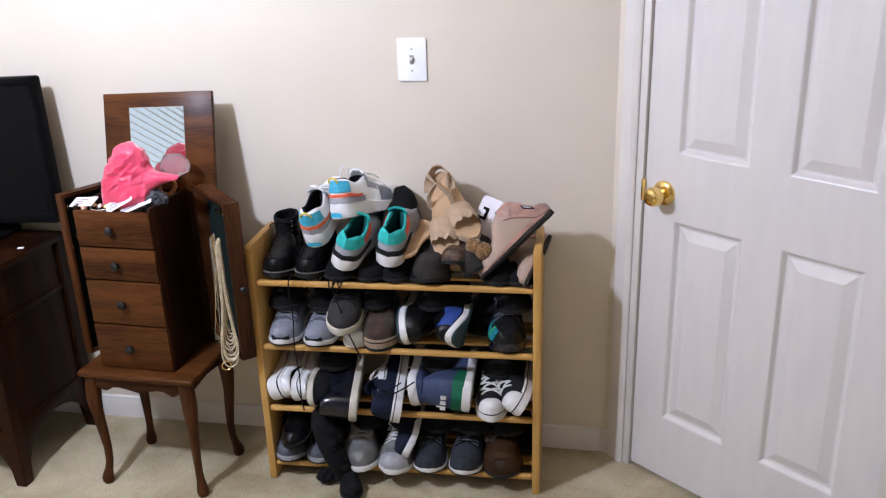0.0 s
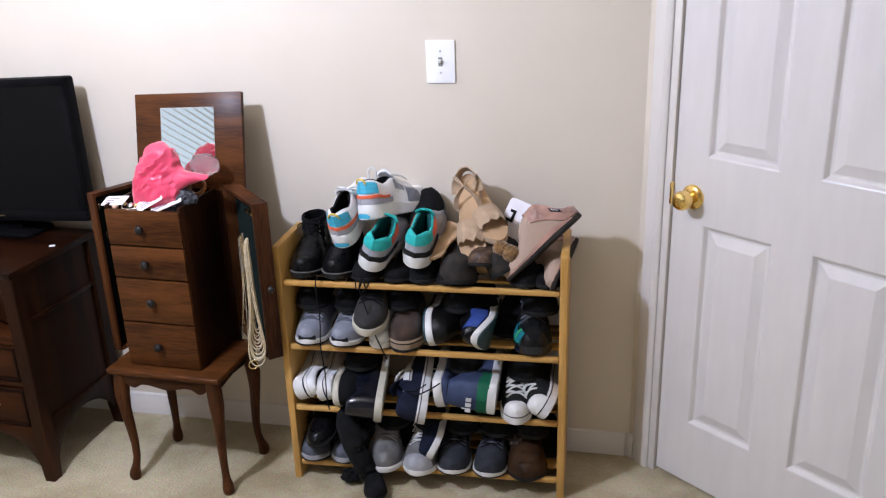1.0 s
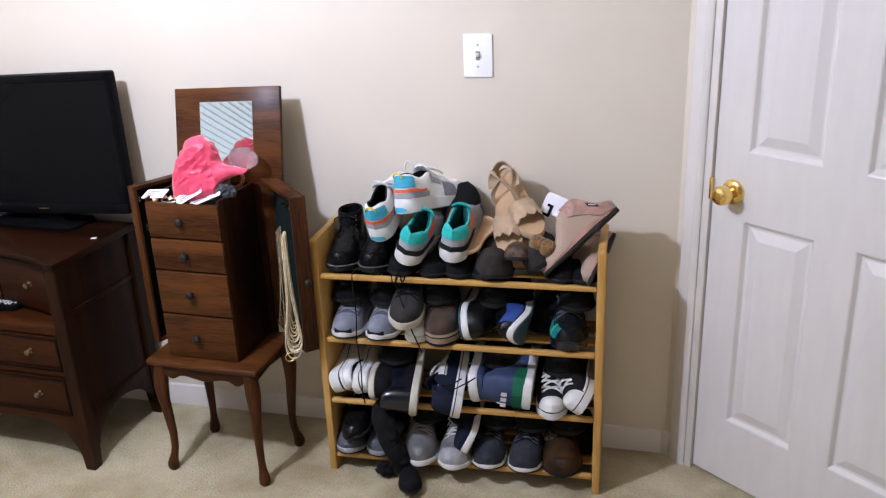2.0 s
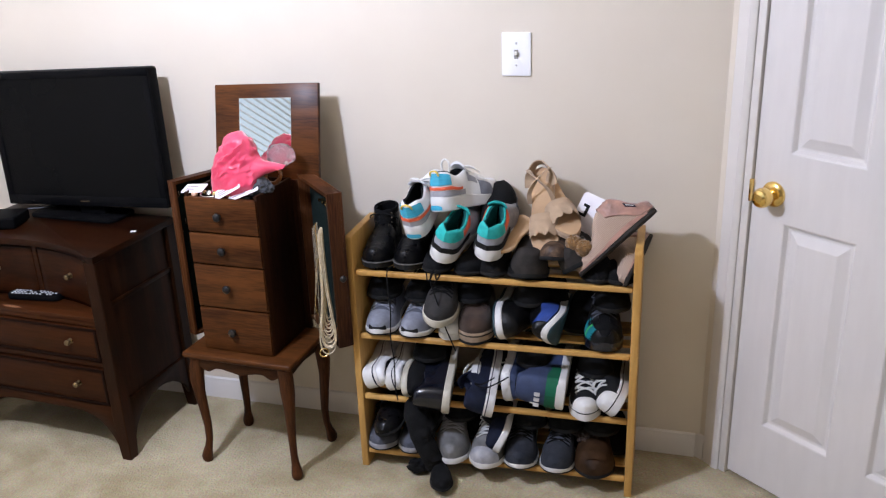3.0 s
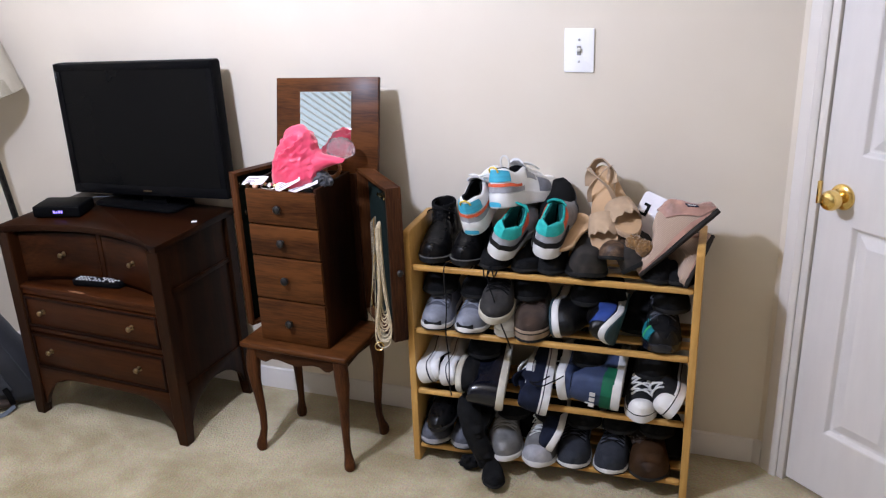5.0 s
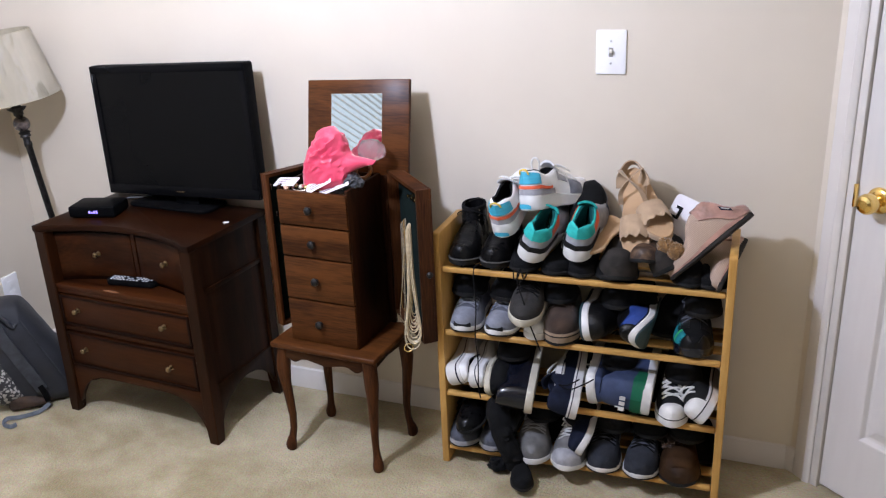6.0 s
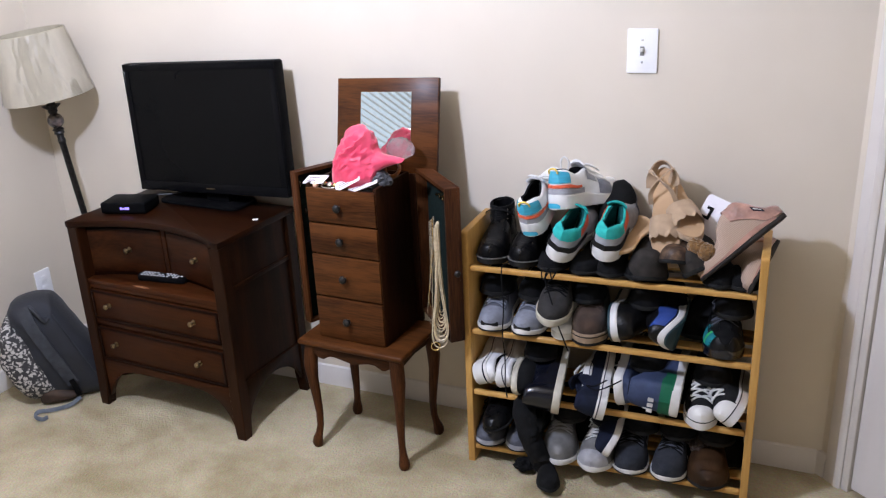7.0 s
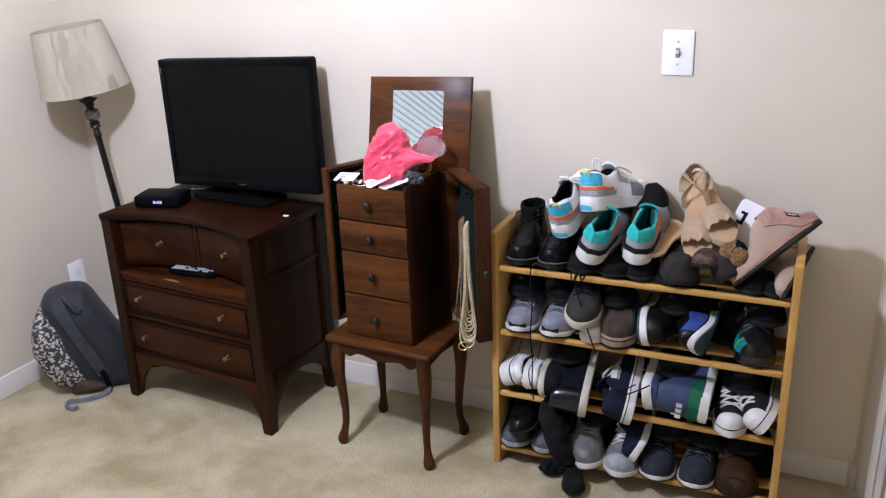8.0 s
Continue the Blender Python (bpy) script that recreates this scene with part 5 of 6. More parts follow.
teal_shoe((-0.136, 2.030, 0.706), (0.14, 0.95, 0.16), (0.30, -0.16, 0.94), "teal and grey sneaker with a thick white sole, heel outwards")
teal_shoe((-0.004, 2.034, 0.716), (0.04, 0.97, 0.18), (0.13, -0.16, 0.97), "teal and grey sneaker with a thick white sole, heel outwards")

K_WHITE = Last(L=0.262, W=0.092, heel=0.070, throat=0.072, toe=0.042, sole=0.040, sole_toe=0.028, opening=0.46, spring=0.016)


def white_runner(p, toe, up, label):
    k = K_WHITE
    ob = shoe("white_sneaker", label, basis(p, toe, up), k, S_WHITELEA, S_BLACKCLOTH, S_WHITE, "white, aqua and coral sneakers", None,
              extras=(("heel_counter", S_AQUA, "aqua ribbed heel counter", ((0.0, 0.13, 0.30, 0.78, 0.0030), {"shape": lambda t, f: f - 0.16 * t})),
                      ("coral_band", S_CORAL, "coral band", ((0.0, 0.30, 0.17, 0.25, 0.0036),)),
                      ("silver_band", S_LGREY, "", ((0.0, 0.34, 0.03, 0.16, 0.0026),)),
                      ("side_panel", S_GREY, "", ((0.56, 0.76, 0.04, 0.50, 0.0016),)), ("side_print", S_LGREY, "", ((0.40, 0.54, 0.35, 0.70, 0.0016),)),
                      ("eyestay", S_WHITELEA, "", ((0.44, 0.74, 0.55, 0.85, 0.0022),))),
              laces=S_LACE, tongue=S_WHITELEA)
    plug = []
    for i in range(13):
        q = -0.020 + 0.04 * i / 12
        sgn, q = (-1 if q < 0 else 1), abs(q)
        g = 0.0042
        plug.append([Vector((sgn * (k.w(q) + g * min(1, k.w(q) / 0.012)), q * k.L - g * max(0.0, 1 - q / 0.10), z)) for z in (0.004, 0.005, 0.010 + 0.007 * math.cos(q * 70), 0.0105 + 0.007 * math.cos(q * 70))])
    part("heel_plug", loft(plug, False, False), S_AQUA, ob, "aqua plug in the heel of the sole")
    part("pull_tab", tube(smooth_path([(-0.015, 0.003, 0.098), (-0.012, 0.000, 0.108), (0.0, 0.002, 0.112), (0.012, 0.000, 0.108), (0.015, 0.003, 0.098)]), 0.0026, 8), S_YELLOW, ob, "yellow pull tab")
    return ob


white_runner((-0.206, 2.046, 0.764), (0.06, 0.93, 0.30), (-0.10, -0.28, 0.95), "white, aqua and coral sneaker perched on top of the others")
white_runner((-0.150, 2.080, 0.834), (0.45, 0.88, -0.12), (-0.10, 0.14, 0.97), "white, aqua and coral sneaker lying across the pile")
solid("hanging_loop", tube(smooth_path([(-0.146, 2.161, 0.905), (-0.153, 2.165, 0.947), (-0.142, 2.165, 0.961), (-0.130, 2.165, 0.945), (-0.135, 2.160, 0.905)]), 0.0028, 8), S_LACE,
      "white lace loop sticking up from the sneaker", "shoelace", m=RACK_TURN)

K_FLAT = Last(L=0.255, W=0.090, heel=0.048, throat=0.052, toe=0.036, sole=0.014, sole_toe=0.010, opening=0.56, spring=0.008)
shoe("black_sneaker", "black sneaker propped toe-up behind the teal pair", basis((-0.030, 2.150, 0.672), (0.10, 0.66, 0.66), (0.1, -0.9, 0.40)), Last(L=0.240, W=0.104, heel=0.05, throat=0.07, toe=0.044, closed=True), S_BLACKCLOTH, S_BLACKCLOTH, S_LGREY, "")
for x, turn in ((-0.150, 8), (-0.075, -12), (0.012, 5), (0.082, -4), (0.300, 6), (0.352, -2)):
    shoe("black_flat", "soft black flat shoe lying under the sneakers", toward(x, Z1, 2.046, K_FLAT, turn), K_FLAT, S_BLACKCLOTH, S_BLACKCLOTH, S_BLACKRUB, "black flats on the top shelf")

# sandals that stand on their toes against the wall
K_SAN = Last(L=0.255, W=0.080, heel=0.02, throat=0.05, toe=0.042, sole=0.050, sole_toe=0.022, spring=0.004)


def sandal(p, toe, up, label, straps=True):
    k = K_SAN
    ob = thing("wedge_sandal", basis(p, toe, up), label, "sandal", "beige wedge sandals")
    part("wedge_sole", sole_mesh(k, 0.0, 0.86, 0.002), S_BEIGE, ob)
    part("insole", sole_mesh(k, 0.86, 1.0, 0.0005), S_INSOLE, ob, "tan leather insole")
    band = bmesh.new()
    for a0, a1, out in ((0.56, 0.74, 0.006), (0.64, 0.80, 0.012)):
        rows = []
        for i in range(8):
            s = a0 + (a1 - a0) * i / 7
            row = []
            for j in range(15):
                a = math.pi * j / 14
                w = k.w(min(s, 0.80)) + 0.004
                ruffle = 0.0060 * math.sin(j * 2.2 + a0 * 40) * (i / 7) ** 3
                row.append(Vector((-w * math.cos(a), s * k.L + ruffle, k.top(s) - 0.010 + (0.034 + out + 0.004 * math.sin(j * 1.7 + a0 * 9) * (i / 7)) * math.sin(a) ** 0.7)))
            rows.append(row)
        loft(rows, False, False, band)
    part("toe_band", band, S_BEIGE, ob, "frilled beige suede toe band")
    if not straps:
        return ob
    for pts, wide in (([(-0.030, 0.060, 0.050), (-0.026, 0.020, 0.062), (-0.011, -0.004, 0.068), (0.011, -0.004, 0.068), (0.026, 0.020, 0.062), (0.030, 0.060, 0.050)], 0.034),
                      ([(-0.034, 0.105, 0.046), (-0.026, 0.085, 0.078), (0.0, 0.060, 0.098), (0.022, 0.032, 0.092), (0.031, 0.016, 0.074)], 0.013),
                      ([(0.034, 0.105, 0.046), (0.028, 0.085, 0.074), (0.006, 0.064, 0.094), (-0.018, 0.036, 0.090), (-0.031, 0.018, 0.074)], 0.013)):
        part("heel_cup" if wide > 0.02 else "ankle_strap", webbing(pts, wide, 0.003), S_BEIGE, ob)
    return ob


sandal((0.126, 2.262, 0.898), (0.12, -0.66, -0.74), (-0.14, -0.72, 0.66), "beige suede wedge sandal propped upright on its toe")
sandal((0.098, 2.292, 0.868), (0.50, -0.74, -0.40), (0.10, -0.46, 0.90), "beige suede wedge sandal leaning behind its mate", False)
tanm = basis((0.031, 2.056, 0.730), (0.16, 0.90, 0.20), (-0.25, -0.22, 0.95))
fl = thing("suede_mule", tanm, "flat tan leather mule lying sole-down on the black flats", "shoe")
part("footbed", sole_mesh(Last(L=0.18, W=0.104, sole=0.010, sole_toe=0.008), 0, 1), S_INSOLE, fl)
K_SLIP = Last(L=0.225, W=0.108, heel=0.045, throat=0.085, toe=0.078, sole=0.012, sole_toe=0.012, opening=0.45, spring=0.016)
shoe("felt_slipper", "charcoal felt slipper with a rounded toe, toe outwards", toward(0.112, Z1, 2.034, K_SLIP, 6), K_SLIP, S_FELTSOLE, S_POM, S_BLACKRUB, "charcoal slippers", category="slipper")
shoe("felt_slipper", "charcoal felt slipper with a rounded toe, tipped on its side", basis((0.256, 2.254, 0.698), (-0.06, -0.98, -0.02), (-0.55, 0.0, 0.84)), Last(L=0.215, W=0.098, heel=0.045, throat=0.075, toe=0.066, sole=0.012, sole_toe=0.012, spring=0.012), S_FELTSOLE, S_POM, S_BLACKRUB, "charcoal slippers", category="slipper")
for x, y, z in ((0.230, 2.075, 0.764), (0.256, 2.065, 0.756)):
    b = bmesh.new()
    bmesh.ops.create_icosphere(b, subdivisions=4, radius=0.0235)
    for v in b.verts:
        v.co *= 1 + 0.16 * noise.noise(v.co * 260 + Vector((x * 40, 0, 0))) + 0.08 * noise.noise(v.co * 700)
    solid("pompom", b, S_POM, "fuzzy tan pompom of a slipper", "pompom", "slipper pompoms", m=RACK_TURN @ pose(x, y, z))
m_print = surface("brown_print", (0.035, 0.017, 0.009), (0.12, 0.070, 0.038), 36, 0.6, 0.2, 200, low=0.44, high=0.58)
shoe("moccasin", "brown printed moccasin half hidden between the slippers", basis((0.179, 2.200, 0.698), (0.0, -0.93, 0.12), (0, 0.1, 1)), Last(L=0.17, W=0.085, heel=0.03, throat=0.05, toe=0.04, sole=0.01, sole_toe=0.01), m_print, S_BLACKCLOTH, S_BLACKRUB, "")

# knitted slipper boots leaning against the rack's end
class BootLast(Last):
    """A slipper boot: the leg rises behind the instep and slopes off to the heel."""

    def h(self, s):
        return curve(s, [(0, 0.020), (0.06, 0.034), (0.30, 0.100), (0.44, 0.098), (0.56, 0.086), (0.64, 0.056), (0.74, 0.043), (0.90, 0.034), (1, 0.016)])


def cuff_mesh(k):
    """Quilted satin over the leg and the back of the heel."""
    b = bmesh.new()
    for side in (-1, 1):
        rows = []
        for i in range(19):
            s = 0.44 * i / 18
            f0 = 0.10 + 0.36 * max(0.0, (s - 0.18) / 0.26)
            rows.append([k.at(s, f0, side, 0.0)] + [k.at(s, f0 + (1 - f0) * j / 14, side, 0.0045 + 0.0016 * math.sin(i * 1.7) * math.sin(j * 1.3)) for j in range(15)])
        loft(rows, False, False, b)
    return b


K_KNIT = BootLast(L=0.262, W=0.092, sole=0.012, sole_toe=0.010, closed=True, spring=0.002, slim=0.12, square=0.6, blunt=0.08)
for p, toe, up, lab in (((0.440, 2.150, 0.838), (-0.70, -0.36, -0.61), (-0.64, 0.28, 0.66), "dusty-pink knitted slipper boot with a dark sole, leaning diagonally"),
                        ((0.426, 2.289, 0.698), (-0.16, -0.90, -0.06), (-0.90, 0.10, 0.30), "dusty-pink knitted slipper boot tucked behind its mate")):
    kn = shoe("slipper_boot", lab, basis(p, toe, up), K_KNIT, S_KNIT, S_PINKFLEECE, S_FELTSOLE, "knitted slipper boots", category="slipper boot",
              extras=(("piping", S_PINKFLEECE, "", ((0.0, 0.99, 0.02, 0.09, 0.003),)),))
    k = K_KNIT
    part("cuff", cuff_mesh(k), S_PINKFLEECE, kn, "shiny quilted pink cuff")
    for side in (-1, 1):
        lbm = bmesh.new()
        loft([[k.at(0.13, f, side, o) for f, o in ((0.42, 0.0045), (0.42, 0.007), (0.55, 0.007), (0.55, 0.0045))], [k.at(0.21, f, side, o) for f, o in ((0.42, 0.0045), (0.42, 0.007), (0.55, 0.007), (0.55, 0.0045))]], True, True, lbm)
        pt = part("sewn_patch", lbm, S_NAVY, kn, "small navy sewn patch")
        bar = bmesh.new()
        loft([[k.at(0.143, f, side, o) for f, o in ((0.465, 0.006), (0.465, 0.0076), (0.505, 0.0076), (0.505, 0.006))], [k.at(0.197, f, side, o) for f, o in ((0.465, 0.006), (0.465, 0.0076), (0.505, 0.0076), (0.505, 0.006))]], True, True, bar)
        part("pale_bar", bar, S_WHITE, pt)
hc = thing("shoe_hanger_card", basis((0.240, 2.200, 0.742), (0.38, 0.30, 0.86), (-0.3, -0.9, 0.45)), "white cardboard shoe hanger with a black hook", "card")
part("board", prism(rounded(-0.050, 0.050, 0.0, 0.118, 0.014), 0, 0.002, "z"), m_card, hc)
hk = prism([(-0.044, 0.050), (-0.016, 0.050), (-0.016, 0.086), (-0.034, 0.086), (-0.034, 0.078), (-0.024, 0.078), (-0.024, 0.058), (-0.044, 0.058)], 0.002, 0.005, "z")
part("hook", hk, M_BLACKPL, hc, "black plastic hook")

# -- second shelf --
K_TR = Last(L=0.256, W=0.094, heel=0.060, throat=0.078, toe=0.046, sole=0.026, sole_toe=0.020, spring=0.013)
for x, turn in ((-0.328, 3), (-0.232, -6)):
    shoe("running_shoe", "pale grey mesh running shoe with dark laces, toe outwards", toward(x, Z2, 2.022, K_TR, turn), K_TR, S_GREY, S_BLACKCLOTH, S_WHITE, "grey running shoes", S_BLACKRUB,
         extras=(("toe_bumper", S_BLACKRUB, "", ((0.955, 1.0, 0.0, 0.25, 0.0025),)), ("eyestay", S_GREYDK, "dark grey lace panel", ((0.52, 0.76, 0.52, 1.0, 0.002),))), laces=S_GREY, tongue=S_GREYDK,
         lace_args={"s0": 0.54, "s1": 0.74, "n": 4, "bow": False})
K_CAN = Last(L=0.258, W=0.096, heel=0.056, throat=0.072, toe=0.040, sole=0.026, sole_toe=0.024, spring=0.006)
shoe("canvas_sneaker", "charcoal canvas sneaker tilted toe-down with a pale rim", basis((-0.150, 2.250, 0.572), (0.02, -0.88, -0.20), (0.10, -0.34, 0.92)), K_CAN, S_CHAR, S_BLACKCLOTH, S_CREAM, "", laces=S_BLACKCLOTH, tongue=S_CHAR)
shoe("white_toe_sneaker", "white sneaker under the charcoal one, only its toe showing", toward(-0.122, Z2, 2.026, K_CAN, -6), Last(L=0.25, W=0.082, heel=0.05, throat=0.055, toe=0.036), S_WHITELEA, S_BLACKCLOTH, S_WHITE, "")
shoe("skate_shoe", "brown suede skate shoe with a striped tan sole, toe outwards", toward(-0.045, Z2, 2.026, K_CAN, 4), Last(L=0.258, W=0.106, heel=0.058, throat=0.080, toe=0.050, sole=0.038, sole_toe=0.036, spring=0.004), S_BROWN, S_BLACKCLOTH, S_TAN, "", S_BLACKRUB,
     laces=S_BROWN, tongue=S_BROWN, stripe=S_BLACKRUB)
K_WEDGE = Last(L=0.240, W=0.100, heel=0.085, throat=0.10, toe=0.056, sole=0.034, sole_toe=0.026, closed=True, spring=0.004)


def on_side(x, z, y0, k, face, toe=FRONT, tip=0.0, lean=0.0):
    """Lying on its side, sole facing left (-1) or right (1)."""
    t = Vector((0, toe[1], -tip))
    heel_y = y0 + k.L if toe[1] < 0 else y0
    return basis((x, heel_y, z + k.W / 2 + 0.003 + (tip * k.L if tip > 0 else 0)), t, (-face, 0, lean))


shoe("ankle_boot", "black leather ankle boot on its side, white and teal sole outwards", on_side(0.012, Z2, 2.032, K_WEDGE, -1, lean=0.15), K_WEDGE, S_BLACK, S_BLACKCLOTH, S_WHITE, "black ankle boots", S_TEALRUB, category="boot")
shoe("ankle_boot", "black leather ankle boot on its side, white and teal sole outwards", on_side(0.205, Z2, 2.018, K_WEDGE, 1, lean=0.25), Last(L=0.240, W=0.100, heel=0.085, throat=0.10, toe=0.056, sole=0.030, sole_toe=0.024, closed=True, spring=0.032), S_BLACK, S_BLACKCLOTH, S_WHITE, "black ankle boots", S_TEALRUB, category="boot",
     extras=(("side_patch", S_COBALT, "glossy cobalt side patch", ((0.62, 0.95, 0.06, 0.80, 0.003), {"sides": (-1,), "shape": lambda t, f: f * (0.55 + 0.45 * t)}),),))
K_BLK = Last(L=0.25, W=0.104, heel=0.075, throat=0.096, toe=0.048, sole=0.030, sole_toe=0.026, spring=0.012)
shoe("trail_shoe", "black trail shoe with a blue and lime flash, toe outwards", toward(0.322, Z2, 2.040, K_BLK, 6), K_BLK, S_BLACKCLOTH, S_BLACKCLOTH, S_NAVYGLOSS, "", None,
     extras=(("blue_flash", S_TRAIL, "blue flash", ((0.70, 0.92, 0.08, 0.66, 0.003), {"sides": (1,)})), ("eyestay", S_BLACK, "", ((0.46, 0.80, 0.45, 0.88, 0.003),)), ("toe_overlay", S_BLACK, "", ((0.90, 1.0, 0.0, 0.7, 0.003),)), ("lime_flash", S_LIME, "lime line", ((0.80, 0.84, 0.12, 0.64, 0.0045), {"sides": (1,)}))), laces=S_GREYDK, tongue=S_BLACKCLOTH)

# -- third shelf --
K_LOW = Last(L=0.252, W=0.094, heel=0.054, throat=0.066, toe=0.040, sole=0.026, sole_toe=0.026, spring=0.003)
shoe("low_sneaker", "white canvas low sneaker on its side, navy line on the sole", on_side(-0.378, Z3 + 0.006, 2.024, K_LOW, -1, BACK, lean=0.34), Last(L=0.25, W=0.086, heel=0.024, throat=0.036, toe=0.030, sole=0.046, sole_toe=0.034, spring=0.003, blunt=0.09), S_WHITELEA, S_BLACKCLOTH, S_WHITE, "white low sneakers", stripe=S_NAVY)
shoe("low_sneaker", "white canvas low sneaker on its side, navy line on the sole", on_side(-0.314, Z3 + 0.004, 2.030, K_LOW, -1, BACK, lean=0.24), Last(L=0.25, W=0.086, heel=0.018, throat=0.03, toe=0.028, sole=0.034, sole_toe=0.024, spring=0.003, blunt=0.09), S_WHITELEA, S_BLACKCLOTH, S_WHITE, "white low sneakers", stripe=S_NAVY)
shoe("black_plimsoll", "black cloth plimsoll on its side with a cream sole", on_side(-0.262, Z3, 2.010, K_LOW, -1, lean=0.08), Last(L=0.252, W=0.094, heel=0.07, throat=0.08, toe=0.05, sole=0.018, sole_toe=0.018, closed=True, spring=0.003), S_BLACKCLOTH, S_BLACKCLOTH, S_CREAM, "")
shoe("navy_wedge_boot", "shiny navy wedge boot on its side with a cream sole", basis((-0.113, 1.998, 0.265), (-0.10, 0.95, 0.22), (-0.95, -0.08, 0.14)), Last(L=0.262, W=0.116, heel=0.088, throat=0.100, toe=0.060, sole=0.022, sole_toe=0.020, closed=True, spring=0.004, square=0.32, blunt=0.12), S_NAVYGLOSS, S_BLACKCLOTH, S_CREAM, "", category="boot")
shoe("navy_sneaker", "navy canvas sneaker drooping over the shelf edge, white striped sole", basis((0.018, 1.994, 0.271), (-0.08, 0.95, 0.20), (-0.93, -0.10, 0.20)), Last(L=0.252, W=0.104, heel=0.060, throat=0.070, toe=0.040, sole=0.028, sole_toe=0.026, spring=0.003, blunt=0.09), S_NAVY, S_NAVY, S_WHITE, "navy and white sneakers", stripe=S_NAVY, laces=S_LACE, tongue=S_NAVY)
shoe("navy_sneaker", "navy canvas sneaker drooping over the shelf edge, white striped sole", on_side(-0.062, Z3, 2.060, K_LOW, -1, lean=0.1), K_LOW, S_NAVY, S_NAVY, S_WHITE, "navy and white sneakers", stripe=S_NAVY, laces=S_LACE, tongue=S_NAVY)
K_BL = Last(L=0.255, W=0.128, heel=0.118, throat=0.100, toe=0.056, sole=0.024, sole_toe=0.026, opening=0.5, spring=0.003, square=0.35, blunt=0.07)
shoe("blue_sneaker", "slate-blue sneaker on its side with a thick white sole", on_side(0.036, Z3, 2.036, K_BL, -1, BACK, lean=0.12), Last(L=0.25, W=0.120, heel=0.030, throat=0.05, toe=0.05, sole=0.026, sole_toe=0.026, closed=True, blunt=0.09), S_BLUE, S_BLACKCLOTH, S_WHITE, "slate-blue sneakers")
bs = shoe("blue_sneaker", "slate-blue sneaker on its side, green heel and white sole outwards", on_side(0.216, Z3, 2.022, K_BL, 1, BACK, lean=0.10), K_BL, S_BLUE, S_BLACKCLOTH, S_WHITE, "slate-blue sneakers",
          extras=(("heel_tab", S_GREEN, "green heel tab", ((0.0, 0.30, 0.0, 0.16, 0.003),)),))
mk = bmesh.new()
for i in range(3):
    box(-0.040 + i * 0.017, -0.028 + i * 0.017, -0.0075, -0.0058, 0.068, 0.084, 0.0006, 1, bm=mk)
    box(-0.031 + i * 0.017, -0.028 + i * 0.017, -0.0075, -0.0058, 0.068, 0.094 if i < 1 else 0.084, bm=mk)
part("white_marks", mk, S_WHITE, bs, "plain white marks on the heel")
K_CHUCK = Last(L=0.256, W=0.088, heel=0.060, throat=0.082, toe=0.038, sole=0.030, sole_toe=0.032, spring=0.004)
for m, lab in ((toward(0.276, Z3, 2.016, K_CHUCK, 5), "black canvas sneaker with white toe cap and laces, toe outwards"),
               (basis((0.372, 2.271, 0.296), (-0.02, -0.98, -0.02), (-0.84, -0.04, 0.54)), "black canvas sneaker with white toe cap, tipped against the rack side")):
    shoe("black_canvas_sneaker", lab, m, K_CHUCK, cloth("black_canvas", (0.013, 0.013, 0.014), 0.3, 0.9, 0.6, 40, 900), S_BLACKCLOTH, S_WHITE, "black canvas sneakers",
         extras=(("toe_cap", S_WHITE, "white rubber toe cap", ((0.895, 1.0, 0.0, 1.0, 0.0025),)), ("toe_line", S_BLACKRUB, "", ((0.885, 0.897, 0.0, 1.0, 0.0028),))), laces=S_LACE, tongue=S_BLACKCLOTH, stripe=S_BLACKRUB, lace_args={"s0": 0.50, "s1": 0.80, "n": 5, "r": 0.0030, "bow": False})

# -- bottom shelf --
K_OLD = Last(L=0.255, W=0.098, heel=0.058, throat=0.074, toe=0.044, sole=0.026, sole_toe=0.020, spring=0.012)
for x, turn in ((-0.345, 6), (-0.255, -4)):
    shoe("grey_trainer", "worn dark-grey trainer under the black shoes, toe outwards", toward(x, Z4, 2.026, K_OLD, turn), K_OLD, S_GREYDK, S_BLACKCLOTH, S_LGREY, "grey trainers", S_BLACKRUB, laces=S_BLACKCLOTH, tongue=S_GREYDK)
K_PUMP = Last(L=0.240, W=0.088, heel=0.050, throat=0.060, toe=0.044, sole=0.014, sole_toe=0.010, opening=0.56, spring=0.006)
shoe("patent_shoe", "black patent shoe heaped on the grey trainers", basis((-0.326, 2.232, 0.152), (0.05, -0.96, -0.05), (-0.25, 0.05, 0.95)), K_PUMP, S_BOOT, S_BLACKCLOTH, S_BLACKRUB, "black patent shoes")
shoe("patent_shoe", "black patent shoe heaped on the grey trainers", basis((-0.236, 2.238, 0.160), (0.10, -0.95, 0.02), (0.40, 0.05, 0.90)), K_PUMP, S_BOOT, S_BLACKCLOTH, S_BLACKRUB, "black patent shoes")
# soft black boot that droops from the shelf to the carpet
dp = thing("droopy_boot", RACK_TURN, "limp black suede boot drooping from the rack onto the carpet", "boot")
path = smooth_path([(-0.247, 2.160, 0.229), (-0.234, 2.060, 0.223), (-0.219, 2.022, 0.187), (-0.197, 2.008, 0.135), (-0.175, 2.010, 0.085), (-0.170, 2.020, 0.048)], 8)
b = tube(path, [0.036 - 0.006 * (i / (len(path) - 1)) for i in range(len(path))], 28)
for v in b.verts:
    q = Vector((v.co.x * 30, v.co.y * 30, v.co.z * 55))
    v.co += Vector((1, -0.6, 0.4)) * 0.008 * noise.noise(q * 0.7) + Vector((0.5, -1, 0)) * 0.006 * noise.noise(q * 2.0)
